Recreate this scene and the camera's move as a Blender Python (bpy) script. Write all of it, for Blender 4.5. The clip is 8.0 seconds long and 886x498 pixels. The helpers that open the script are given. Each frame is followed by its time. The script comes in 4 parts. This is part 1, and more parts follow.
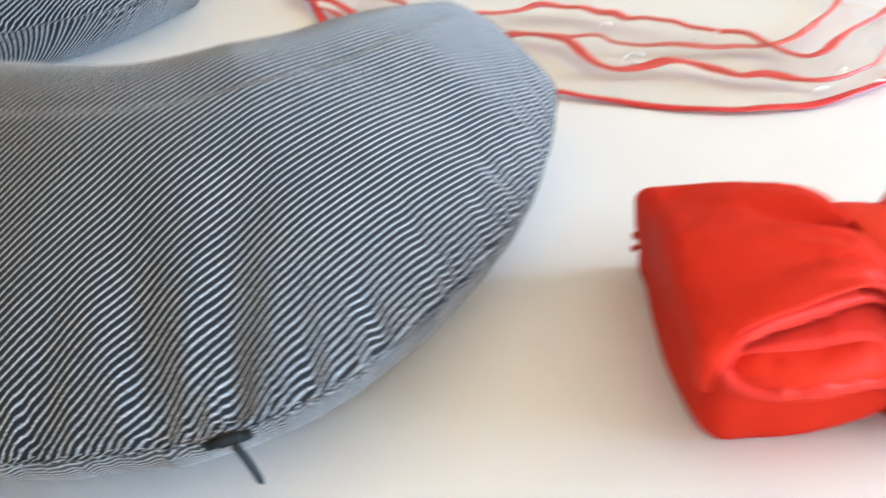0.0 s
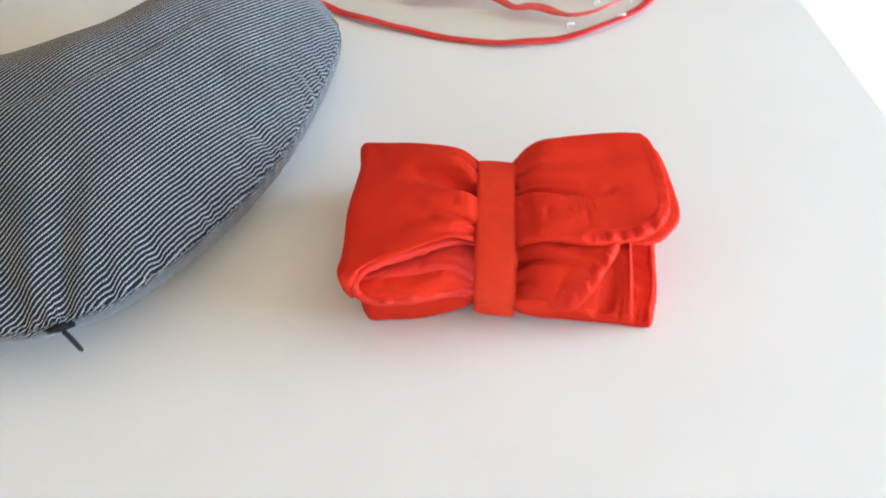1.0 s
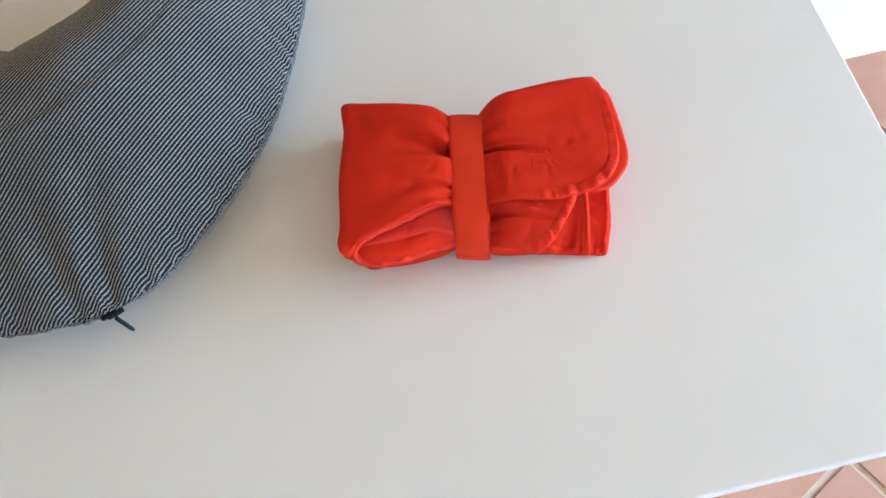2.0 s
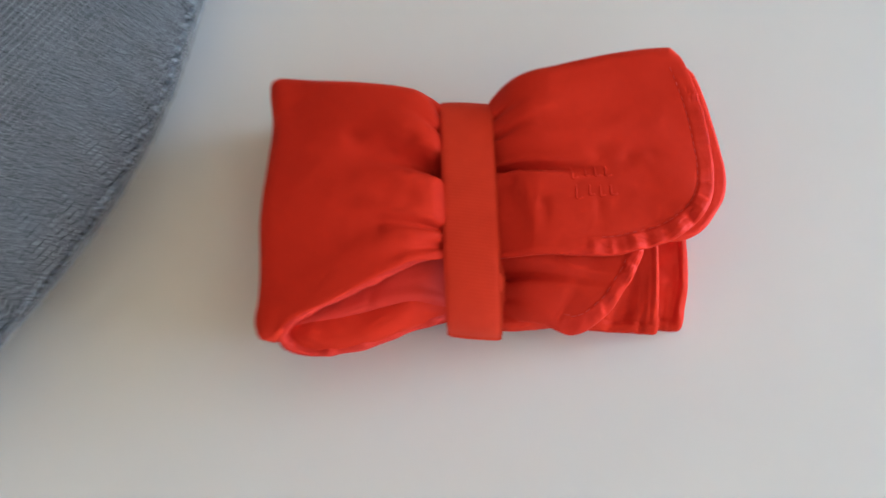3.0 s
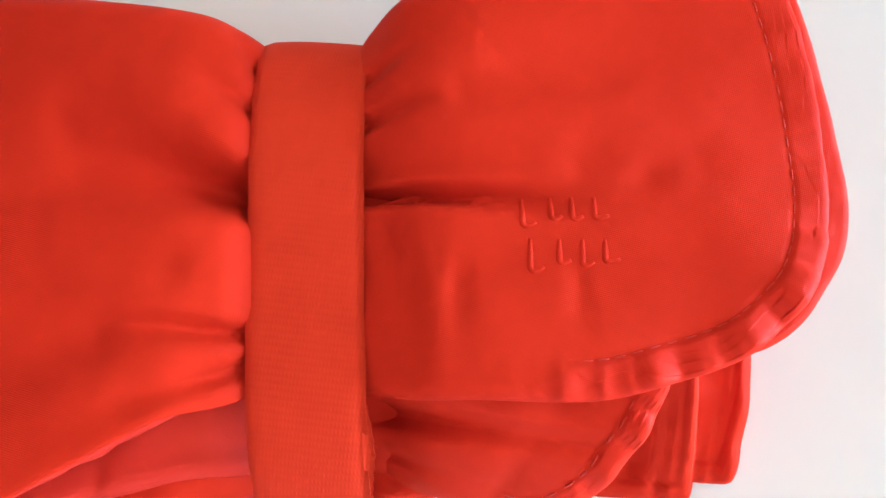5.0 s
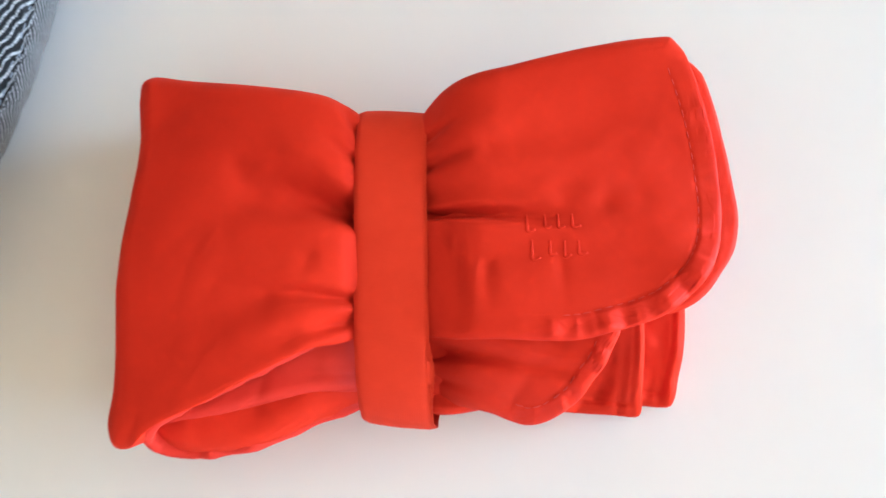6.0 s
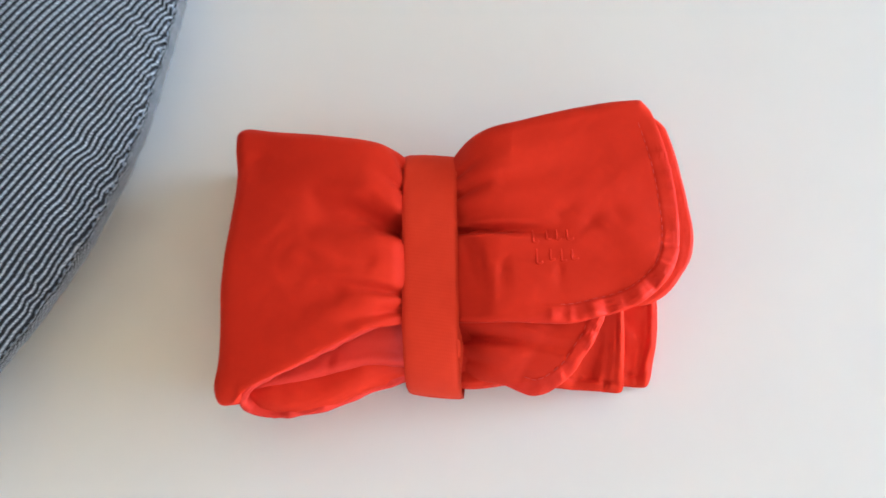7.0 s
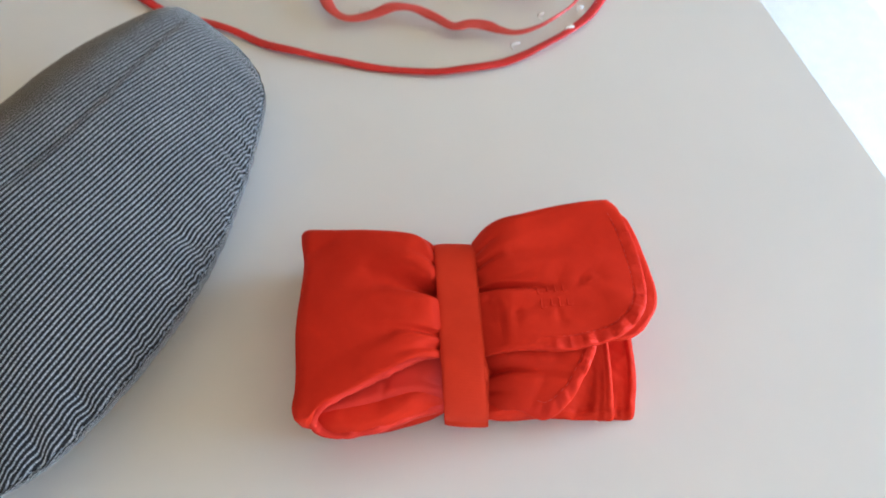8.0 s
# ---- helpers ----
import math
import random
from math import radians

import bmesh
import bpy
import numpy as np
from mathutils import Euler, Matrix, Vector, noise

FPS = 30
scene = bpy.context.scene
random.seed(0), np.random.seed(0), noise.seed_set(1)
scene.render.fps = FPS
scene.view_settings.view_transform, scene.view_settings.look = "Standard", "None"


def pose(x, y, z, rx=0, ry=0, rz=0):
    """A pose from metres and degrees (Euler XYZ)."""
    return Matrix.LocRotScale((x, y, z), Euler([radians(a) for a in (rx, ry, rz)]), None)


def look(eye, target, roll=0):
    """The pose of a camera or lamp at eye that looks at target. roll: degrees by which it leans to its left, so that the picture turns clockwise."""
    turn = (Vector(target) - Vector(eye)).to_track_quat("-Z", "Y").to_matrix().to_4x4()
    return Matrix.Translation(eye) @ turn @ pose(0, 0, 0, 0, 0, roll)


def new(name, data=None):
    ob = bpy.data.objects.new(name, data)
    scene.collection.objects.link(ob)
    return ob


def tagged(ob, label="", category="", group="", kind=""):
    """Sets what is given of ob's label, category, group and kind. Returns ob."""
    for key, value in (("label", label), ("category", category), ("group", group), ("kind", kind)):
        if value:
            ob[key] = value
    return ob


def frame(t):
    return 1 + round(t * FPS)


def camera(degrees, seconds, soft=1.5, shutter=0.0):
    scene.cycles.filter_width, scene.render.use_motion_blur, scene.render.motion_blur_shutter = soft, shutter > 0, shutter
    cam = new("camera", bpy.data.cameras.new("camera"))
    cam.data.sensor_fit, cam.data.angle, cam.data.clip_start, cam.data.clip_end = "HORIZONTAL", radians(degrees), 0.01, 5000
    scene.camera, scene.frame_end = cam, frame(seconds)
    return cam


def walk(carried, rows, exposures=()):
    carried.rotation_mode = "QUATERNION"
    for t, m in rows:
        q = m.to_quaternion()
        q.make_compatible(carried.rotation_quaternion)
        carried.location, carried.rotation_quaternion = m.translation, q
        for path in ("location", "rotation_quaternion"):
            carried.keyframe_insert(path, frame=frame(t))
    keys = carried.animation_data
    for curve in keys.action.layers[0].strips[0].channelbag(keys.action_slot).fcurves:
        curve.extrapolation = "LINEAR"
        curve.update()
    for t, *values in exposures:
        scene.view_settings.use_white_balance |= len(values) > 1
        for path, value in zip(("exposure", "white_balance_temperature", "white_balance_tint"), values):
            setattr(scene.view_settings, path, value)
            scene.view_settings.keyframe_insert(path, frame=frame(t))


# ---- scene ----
cam = camera(57.0, 8.0, soft=1.5, shutter=0.35)
PATH = [
    (0, (-0.168, -0.399, 0.325), (-0.546, 1.216, -0.794), -2.7),
    (0.2, (-0.098, -0.443, 0.391), (-0.444, 1.166, -0.746), -3.2),
    (0.5, (-0.041, -0.47, 0.453), (-0.341, 1.041, -0.824), -2.2),
    (0.7, (0.002, -0.469, 0.495), (-0.296, 0.972, -0.86), -1.2),
    (1, (0.057, -0.469, 0.568), (-0.25, 0.8, -0.947), -2.4),
    (1.5, (0.081, -0.452, 0.707), (-0.215, 0.564, -0.989), -7.4),
    (1.7, (0.075, -0.431, 0.749), (-0.176, 0.495, -1.005), -7.8),
    (2.8, (-0.007, -0.25, 0.601), (-0.155, 0.465, -1.261), -7.5),
    (3, (0.012, -0.191, 0.516), (-0.128, 0.47, -1.366), -5.1),
    (3.5, (0.047, -0.098, 0.373), (-0.165, 0.332, -1.569), -17.5),
    (4, (0.043, -0.048, 0.323), (-0.11, 0.406, -1.619), -11.0),
    (4.5, (0.046, -0.035, 0.286), (-0.077, 0.352, -1.673), -10.6),
    (4.7, (0.043, -0.034, 0.285), (-0.078, 0.34, -1.676), -11.0),
    (5.8, (0.042, -0.05, 0.393), (-0.121, 0.305, -1.569), -17.2),
    (6, (0.045, -0.064, 0.425), (-0.13, 0.313, -1.531), -17.7),
    (6.5, (0.045, -0.075, 0.448), (-0.16, 0.331, -1.5), -19.6),
    (7, (0.047, -0.124, 0.531), (-0.16, 0.42, -1.383), -13.4),
    (7.5, (0.043, -0.211, 0.593), (-0.149, 0.584, -1.233), -7.2),
    (8, (0.019, -0.309, 0.613), (-0.122, 0.803, -1.043), -2.2),
]
WARMTH, TINT = 4520, 2
STOPS = [(0.0, 0.76), (0.5, 0.62), (1.0, 0.34), (1.5, 0.24), (2.8, -0.22), (3.5, -0.16), (4.0, 0.04), (4.5, 0.28), (5.8, 0.44), (6.0, 0.44), (6.5, 0.32), (7.0, 0.22), (7.5, 0.07), (8.0, -0.07)]
EXPOSURES = [(t, stops - 0.27, WARMTH, TINT) for t, stops in STOPS]
walk(cam, [(t, look(eye, target, roll)) for t, eye, target, roll in PATH], EXPOSURES)

# ---- room axes: the table and the room stand turned by TURN ----
TURN = 18.9
FLOOR = -0.75
ROOM = pose(0, 0, 0, 0, 0, TURN)

# ---- light ----
SUN_UP, SUN_SIDE = 47.0, 14.0      # elevation, and turn away from the window wall's normal
world = bpy.data.worlds.new("sky")
scene.world = world
world.use_nodes = True
wn = world.node_tree
sky = wn.nodes.new("ShaderNodeTexSky")
sky.sky_type = "NISHITA"
sky.sun_disc = False
sky.sun_elevation = radians(SUN_UP)
sky.sun_rotation = radians(90 - TURN - SUN_SIDE)
wn.nodes["Background"].inputs["Strength"].default_value = 0.06
wn.links.new(sky.outputs["Color"], wn.nodes["Background"].inputs["Color"])

sun_data = bpy.data.lights.new("sun", "SUN")
sun_data.energy, sun_data.angle, sun_data.color = 5.0, radians(0.53), (1.0, 0.94, 0.83)
sun = new("sun", sun_data)
_d = Vector((math.cos(radians(TURN + SUN_SIDE)) * math.cos(radians(SUN_UP)),
             math.sin(radians(TURN + SUN_SIDE)) * math.cos(radians(SUN_UP)), math.sin(radians(SUN_UP))))
sun.matrix_world = look(_d * 6, (0, 0, 0))

win_light = bpy.data.lights.new("window_light", "AREA")
win_light.shape, win_light.size, win_light.size_y = "RECTANGLE", 2.2, 2.0
win_light.energy, win_light.color = 188.0, (0.915, 0.975, 1.0)
wl = new("window_light", win_light)
wl.matrix_world = ROOM @ look((3.32, -0.6, 0.40), (0, -0.6, 0.2))

# fill lamp added to brighten south-facing sides; no such source is known
south_light = bpy.data.lights.new("south_fill_light", "AREA")
south_light.shape, south_light.size, south_light.size_y = "RECTANGLE", 2.3, 1.2
south_light.energy, south_light.color = 20.0, (1.0, 0.965, 0.93)
sl = new("south_fill_light", south_light)
sl.matrix_world = ROOM @ look((-0.3, -2.45, 0.25), (-0.3, 0.0, 0.25))


# ---- materials ----
class Nodes:
    """A principled material with short calls for its nodes."""

    def __init__(self, name, rough=0.6, colour=(0.8, 0.8, 0.8)):
        self.mat = bpy.data.materials.new(name)
        self.mat.use_nodes = True
        self.tree = self.mat.node_tree
        self.bsdf = self.tree.nodes["Principled BSDF"]
        self.bsdf.inputs["Roughness"].default_value = rough
        self.bsdf.inputs["Base Color"].default_value = (*colour, 1)
        self.coord = self.tree.nodes.new("ShaderNodeTexCoord").outputs["Object"]

    def add(self, kind, **values):
        node = self.tree.nodes.new(kind)
        for key, value in values.items():
            node.inputs[key.replace("_", " ")].default_value = value
        return node

    def link(self, a, b):
        self.tree.links.new(a, b)

    def mapped(self, scale=(1, 1, 1), turn=(0, 0, 0)):
        node = self.add("ShaderNodeMapping")
        node.inputs["Scale"].default_value = scale
        node.inputs["Rotation"].default_value = [radians(a) for a in turn]
        self.link(self.coord, node.inputs["Vector"])
        return node.outputs["Vector"]

    def noise(self, scale, detail=4.0, rough=0.55, vector=None):
        node = self.add("ShaderNodeTexNoise", Scale=scale, Detail=detail, Roughness=rough)
        self.link(vector or self.coord, node.inputs["Vector"])
        return node.outputs["Fac"]

    def ramp(self, value, stops):
        node = self.add("ShaderNodeValToRGB")
        while len(node.color_ramp.elements) < len(stops):
            node.color_ramp.elements.new(0.5)
        for element, (at, colour) in zip(node.color_ramp.elements, stops):
            element.position = at
            element.color = (*colour, 1)
        self.link(value, node.inputs["Fac"])
        return node.outputs["Color"]

    def math(self, op, a, b=None):
        node = self.add("ShaderNodeMath")
        node.operation = op
        for n, v in enumerate((a, b)):
            if v is None:
                continue
            if isinstance(v, (int, float)):
                node.inputs[n].default_value = v
            else:
                self.link(v, node.inputs[n])
        return node.outputs["Value"]

    def mix(self, fac, a, b, blend="MIX"):
        node = self.add("ShaderNodeMix")
        node.data_type, node.blend_type = "RGBA", blend
        for key, v in (("Factor", fac), ("A", a), ("B", b)):
            slot = [s for s in node.inputs if s.name == key and s.type == ("VALUE" if key == "Factor" else "RGBA")][0]
            if isinstance(v, (int, float)):
                slot.default_value = v
            elif isinstance(v, tuple):
                slot.default_value = (*v, 1)
            else:
                self.link(v, slot)
        return [o for o in node.outputs if o.type == "RGBA"][0]

    def colour(self, socket):
        self.link(socket, self.bsdf.inputs["Base Color"])

    def bump(self, height, strength=0.3, distance=0.001):
        node = self.add("ShaderNodeBump", Strength=strength, Distance=distance)
        self.link(height, node.inputs["Height"])
        self.link(node.outputs["Normal"], self.bsdf.inputs["Normal"])


def red_cloth(name, low, high, rough=0.62, weave=3600.0):
    m = Nodes(name, rough)
    broad = m.noise(9.0, 5.0)
    fine = m.noise(260.0, 3.0)
    tone = m.ramp(broad, [(0.3, low), (0.7, high)])
    m.colour(m.mix(m.math("MULTIPLY", fine, 0.25), tone, tuple(v * 0.72 for v in low)))
    threads = m.add("ShaderNodeTexWave", Scale=weave / 6.283, Distortion=1.2, Detail=1.0)
    m.link(m.mapped((1, 1, 1), (0, 0, 8)), threads.inputs["Vector"])
    cross = m.add("ShaderNodeTexWave", Scale=weave / 6.283, Distortion=1.2, Detail=1.0)
    m.link(m.mapped((1, 1, 1), (0, 0, 98)), cross.inputs["Vector"])
    m.bump(m.math("ADD", m.math("MULTIPLY", m.math("MULTIPLY", threads.outputs["Fac"], cross.outputs["Fac"]), 0.4), m.math("MULTIPLY", m.noise(70.0, 5.0), 0.7)), 0.22, 0.0006)
    m.bsdf.inputs["Specular IOR Level"].default_value = 0.05
    return m.mat


RED = red_cloth("red_cloth", (0.53, 0.0205, 0.0030), (0.62, 0.0270, 0.0043), 0.6)
# same cloth on the doubled edges, tinted pinker to paint in their highlights
RED_EDGE = red_cloth("red_edge_highlight", (0.55, 0.0215, 0.0050), (0.64, 0.0275, 0.0070), 0.55)
RED_HEM = red_cloth("paler_red_lining", (0.57, 0.0310, 0.0150), (0.65, 0.0400, 0.0205), 0.5)
THREAD_RED = Nodes("red_thread", 0.6, (0.57, 0.026, 0.008)).mat


def webbing():
    m = Nodes("red_webbing", 0.7)
    m.colour(m.ramp(m.noise(40.0), [(0.3, (0.60, 0.0345, 0.0065)), (0.7, (0.67, 0.042, 0.0085))]))
    ribs = m.add("ShaderNodeTexWave", Scale=160.0, Distortion=0.8, Detail=2.0)
    ribs.bands_direction = "Y"
    m.link(m.mapped((1, 1, 1)), ribs.inputs["Vector"])
    warp = m.add("ShaderNodeTexWave", Scale=300.0, Distortion=0.5, Detail=1.0)
    m.link(m.mapped((1, 1, 1)), warp.inputs["Vector"])
    m.bump(m.math("MULTIPLY", ribs.outputs["Fac"], warp.outputs["Fac"]), 0.16, 0.0004)
    m.bsdf.inputs["Specular IOR Level"].default_value = 0.1
    return m.mat


WEBBING = webbing()

STRIPE, STRIPE_TURN = 0.00345, 67.5


def ticking(name, turn):
    """Striped denim: fine dark and pale stripes with a twill grain, along the cloth's own coordinates."""
    m = Nodes(name, 0.85)
    m.coord = m.add("ShaderNodeUVMap").outputs["UV"]
    warp = m.add("ShaderNodeTexNoise", Scale=7.0, Detail=0.0)
    m.link(m.coord, warp.inputs["Vector"])
    offset = m.add("ShaderNodeVectorMath")
    offset.operation = "SCALE"
    offset.inputs["Scale"].default_value = 0.0016
    m.link(warp.outputs["Color"], offset.inputs[0])
    moved = m.add("ShaderNodeVectorMath")
    moved.operation = "ADD"
    m.link(m.coord, moved.inputs[0])
    m.link(offset.outputs["Vector"], moved.inputs[1])
    mapping = m.add("ShaderNodeMapping")
    mapping.inputs["Rotation"].default_value = (0, 0, radians(90 - turn))
    m.link(moved.outputs["Vector"], mapping.inputs["Vector"])
    apart = m.add("ShaderNodeSeparateXYZ")
    m.link(mapping.outputs["Vector"], apart.inputs["Vector"])
    wave = m.math("SINE", m.math("MULTIPLY", apart.outputs["X"], 2 * math.pi / STRIPE))
    grain = m.noise(1000.0, 1.0, 0.6)
    edge = m.math("ADD", m.math("MULTIPLY", wave, 0.42), m.math("ADD", m.math("MULTIPLY", grain, 0.9), 0.0))
    stripe = m.ramp(edge, [(0.32, (0.0105, 0.0102, 0.0108)), (0.54, (0.024, 0.0235, 0.0245)), (0.70, (0.162, 0.158, 0.153)), (0.95, (0.465, 0.452, 0.434))])
    fade = m.ramp(m.noise(16.0, 4.0), [(0.35, (0.82, 0.82, 0.83)), (0.7, (1, 1, 1))])
    m.colour(m.mix(1.0, stripe, fade, "MULTIPLY"))
    m.bump(m.math("ADD", m.math("MULTIPLY", wave, 0.35), grain), 0.3, 0.0004)
    m.bsdf.inputs["Sheen Weight"].default_value = 0.25
    m.bsdf.inputs["Sheen Tint"].default_value = (1.0, 0.94, 0.86, 1)
    m.bsdf.inputs["Sheen Roughness"].default_value = 0.5
    m.bsdf.inputs["Specular IOR Level"].default_value = 0.08
    return m.mat


TICKING = ticking("striped_denim", STRIPE_TURN)
TICKING_UNDER = ticking("striped_denim_under", STRIPE_TURN - 62)
SEAM_THREAD = Nodes("pale_thread", 0.7, (0.20, 0.215, 0.24)).mat
ZIP = Nodes("black_zip", 0.6, (0.010, 0.011, 0.013))
ZIP.bsdf.inputs["Specular IOR Level"].default_value = 0.2
ZIP = ZIP.mat


def table_paint():
    m = Nodes("white_laminate", 0.42)
    m.colour(m.ramp(m.noise(3.0, 6.0), [(0.3, (0.755, 0.755, 0.755)), (0.7, (0.80, 0.80, 0.80))]))
    m.bump(m.noise(420.0, 3.0), 0.08, 0.0003)
    m.link(m.ramp(m.noise(12.0, 5.0), [(0.3, (0.46,) * 3), (0.75, (0.60,) * 3)]), m.bsdf.inputs["Roughness"])
    m.bsdf.inputs["Specular IOR Level"].default_value = 0.20
    return m.mat


TABLE = table_paint()


# cream for unseen walls, picked so that their bounce warms the shade
def plaster():
    m = Nodes("warm_bounce_plaster", 0.9)
    m.colour(m.ramp(m.noise(1.6, 5.0), [(0.3, (0.58, 0.45, 0.28)), (0.7, (0.64, 0.51, 0.34))]))
    m.bump(m.noise(90.0, 4.0), 0.15, 0.002)
    return m.mat


PLASTER = plaster()
# ochre of the unseen ceiling, picked for weaker, warmer bounce from above
CEILING_PAINT = Nodes("warm_bounce_ceiling", 0.9, (0.60, 0.430, 0.225)).mat


def terracotta():
    m = Nodes("terracotta", 0.55)
    info = m.add("ShaderNodeObjectInfo")
    base = m.ramp(m.noise(14.0, 6.0), [(0.25, (0.40, 0.205, 0.125)), (0.75, (0.50, 0.275, 0.175))])
    m.colour(m.mix(m.math("MULTIPLY", info.outputs["Random"], 0.35), base, (0.36, 0.18, 0.11)))
    m.bump(m.noise(60.0, 5.0), 0.2, 0.002)
    return m.mat


TERRACOTTA = terracotta()


def grout():
    m = Nodes("pale_grout", 0.9)
    m.colour(m.ramp(m.noise(60.0, 4.0), [(0.3, (0.60, 0.50, 0.37)), (0.7, (0.70, 0.60, 0.46))]))
    return m.mat


GROUT = grout()


# near-white colour that puts the glare of the sunlit floor into a slab
def sun_patch_white():
    m = Nodes("sunlit_floor_white", 0.95)
    m.colour(m.ramp(m.noise(30.0, 5.0), [(0.3, (0.82, 0.79, 0.72)), (0.7, (0.88, 0.85, 0.78))]))
    m.bump(m.noise(300.0, 3.0), 0.4, 0.003)
    return m.mat


SUN_PATCH = sun_patch_white()


def clear_plastic(name, ior, grain, milky):
    """Thin clear vinyl: mostly see-through, faintly warm, glossy on its creases."""
    mat = bpy.data.materials.new(name)
    mat.use_nodes = True
    tree = mat.node_tree
    tree.nodes.remove(tree.nodes["Principled BSDF"])
    out = tree.nodes["Material Output"]
    see = tree.nodes.new("ShaderNodeBsdfTransparent")
    see.inputs["Color"].default_value = (0.965, 0.958, 0.925, 1) if milky else (1, 1, 1, 1)
    gloss = tree.nodes.new("ShaderNodeBsdfGlossy")
    gloss.inputs["Roughness"].default_value = 0.06
    fres = tree.nodes.new("ShaderNodeFresnel")
    fres.inputs["IOR"].default_value = ior
    coord = tree.nodes.new("ShaderNodeTexCoord")
    tex = tree.nodes.new("ShaderNodeTexNoise")
    tex.inputs["Scale"].default_value, tex.inputs["Detail"].default_value = grain, 2.0
    bump = tree.nodes.new("ShaderNodeBump")
    bump.inputs["Strength"].default_value, bump.inputs["Distance"].default_value = 0.13, 0.006
    mix = tree.nodes.new("ShaderNodeMixShader")
    link = tree.links.new
    link(coord.outputs["Object"], tex.inputs["Vector"])
    link(tex.outputs["Fac"], bump.inputs["Height"])
    link(bump.outputs["Normal"], gloss.inputs["Normal"])
    link(bump.outputs["Normal"], fres.inputs["Normal"])
    link(fres.outputs["Fac"], mix.inputs["Fac"])
    haze = tree.nodes.new("ShaderNodeAddShader")
    for slot, kind in enumerate(("ShaderNodeBsdfTranslucent", "ShaderNodeBsdfDiffuse")):
        part_haze = tree.nodes.new(kind)
        part_haze.inputs["Color"].default_value = (0.47, 0.47, 0.46, 1)
        tree.links.new(part_haze.outputs["BSDF"], haze.inputs[slot])
    milk = tree.nodes.new("ShaderNodeMixShader")
    milk.inputs["Fac"].default_value = milky
    link(see.outputs["BSDF"], milk.inputs[1])
    link(haze.outputs["Shader"], milk.inputs[2])
    link(milk.outputs["Shader"], mix.inputs[1])
    link(gloss.outputs["BSDF"], mix.inputs[2])
    link(mix.outputs["Shader"], out.inputs["Surface"])
    return mat


VINYL = clear_plastic("clear_vinyl", 1.12, 16.0, 0.03)
CLEAR = clear_plastic("thin_clear_vinyl", 1.05, 16.0, 0.0)
FOLD = clear_plastic("curled_vinyl", 1.6, 40.0, 0.10)
# opaque white for clear film: the window's glint is put into the colour
GLINT = Nodes("glint_white", 0.16, (0.88, 0.88, 0.88))
GLINT.bsdf.inputs["Specular IOR Level"].default_value = 1.0
GLINT = GLINT.mat


def binding(name, low, high):
    m = Nodes(name, 0.4)
    m.colour(m.ramp(m.noise(35.0), [(0.3, low), (0.7, high)]))
    m.bump(m.noise(220.0, 3.0), 0.3, 0.001)
    return m.mat


BINDING = binding("red_binding", (0.52, 0.018, 0.015), (0.62, 0.026, 0.021))
BINDING_FAINT = binding("faint_red_binding", (0.60, 0.120, 0.100), (0.68, 0.170, 0.140))
BINDING_PALE = binding("pale_red_binding", (0.60, 0.052, 0.042), (0.68, 0.078, 0.063))
GLASS = Nodes("window_glass", 0.0, (1, 1, 1))
GLASS.bsdf.inputs["Transmission Weight"].default_value = 1.0
GLASS.bsdf.inputs["IOR"].default_value = 1.02
GLASS = GLASS.mat
FRAME_PAINT = Nodes("white_frame_paint", 0.4, (0.8, 0.8, 0.79)).mat


# ---- mesh helpers ----
def mesh_part(name, verts, faces, material, parent=None, label="", smooth=True):
    me = bpy.data.meshes.new(name)
    me.from_pydata([tuple(float(c) for c in v) for v in verts], [], [tuple(int(i) for i in f) for f in faces])
    me.materials.append(material)
    if smooth:
        me.polygons.foreach_set("use_smooth", [True] * len(me.polygons))
    me.update()
    ob = new(name, me)
    if parent:
        ob.parent = parent
        ob.location = -parent.location if parent.type == "EMPTY" else (0, 0, 0)
    if label:
        tagged(ob, label)
    return ob


def bm_part(name, bm, material, parent=None, label="", smooth=False):
    me = bpy.data.meshes.new(name)
    bm.normal_update()
    bm.to_mesh(me)
    bm.free()
    me.materials.append(material)
    if smooth:
        me.polygons.foreach_set("use_smooth", [True] * len(me.polygons))
    ob = new(name, me)
    if parent:
        ob.parent = parent
    if label:
        tagged(ob, label)
    return ob


def box_bm(x0, x1, y0, y1, z0, z1, bevel=0.0, segments=2):
    bm = bmesh.new()
    bmesh.ops.create_cube(bm, size=1.0)
    for v in bm.verts:
        v.co = Vector(((x0 + x1) / 2 + v.co.x * (x1 - x0), (y0 + y1) / 2 + v.co.y * (y1 - y0), (z0 + z1) / 2 + v.co.z * (z1 - z0)))
    if bevel:
        bmesh.ops.bevel(bm, geom=bm.edges[:], offset=bevel, segments=segments, profile=0.5, affect="EDGES")
    return bm


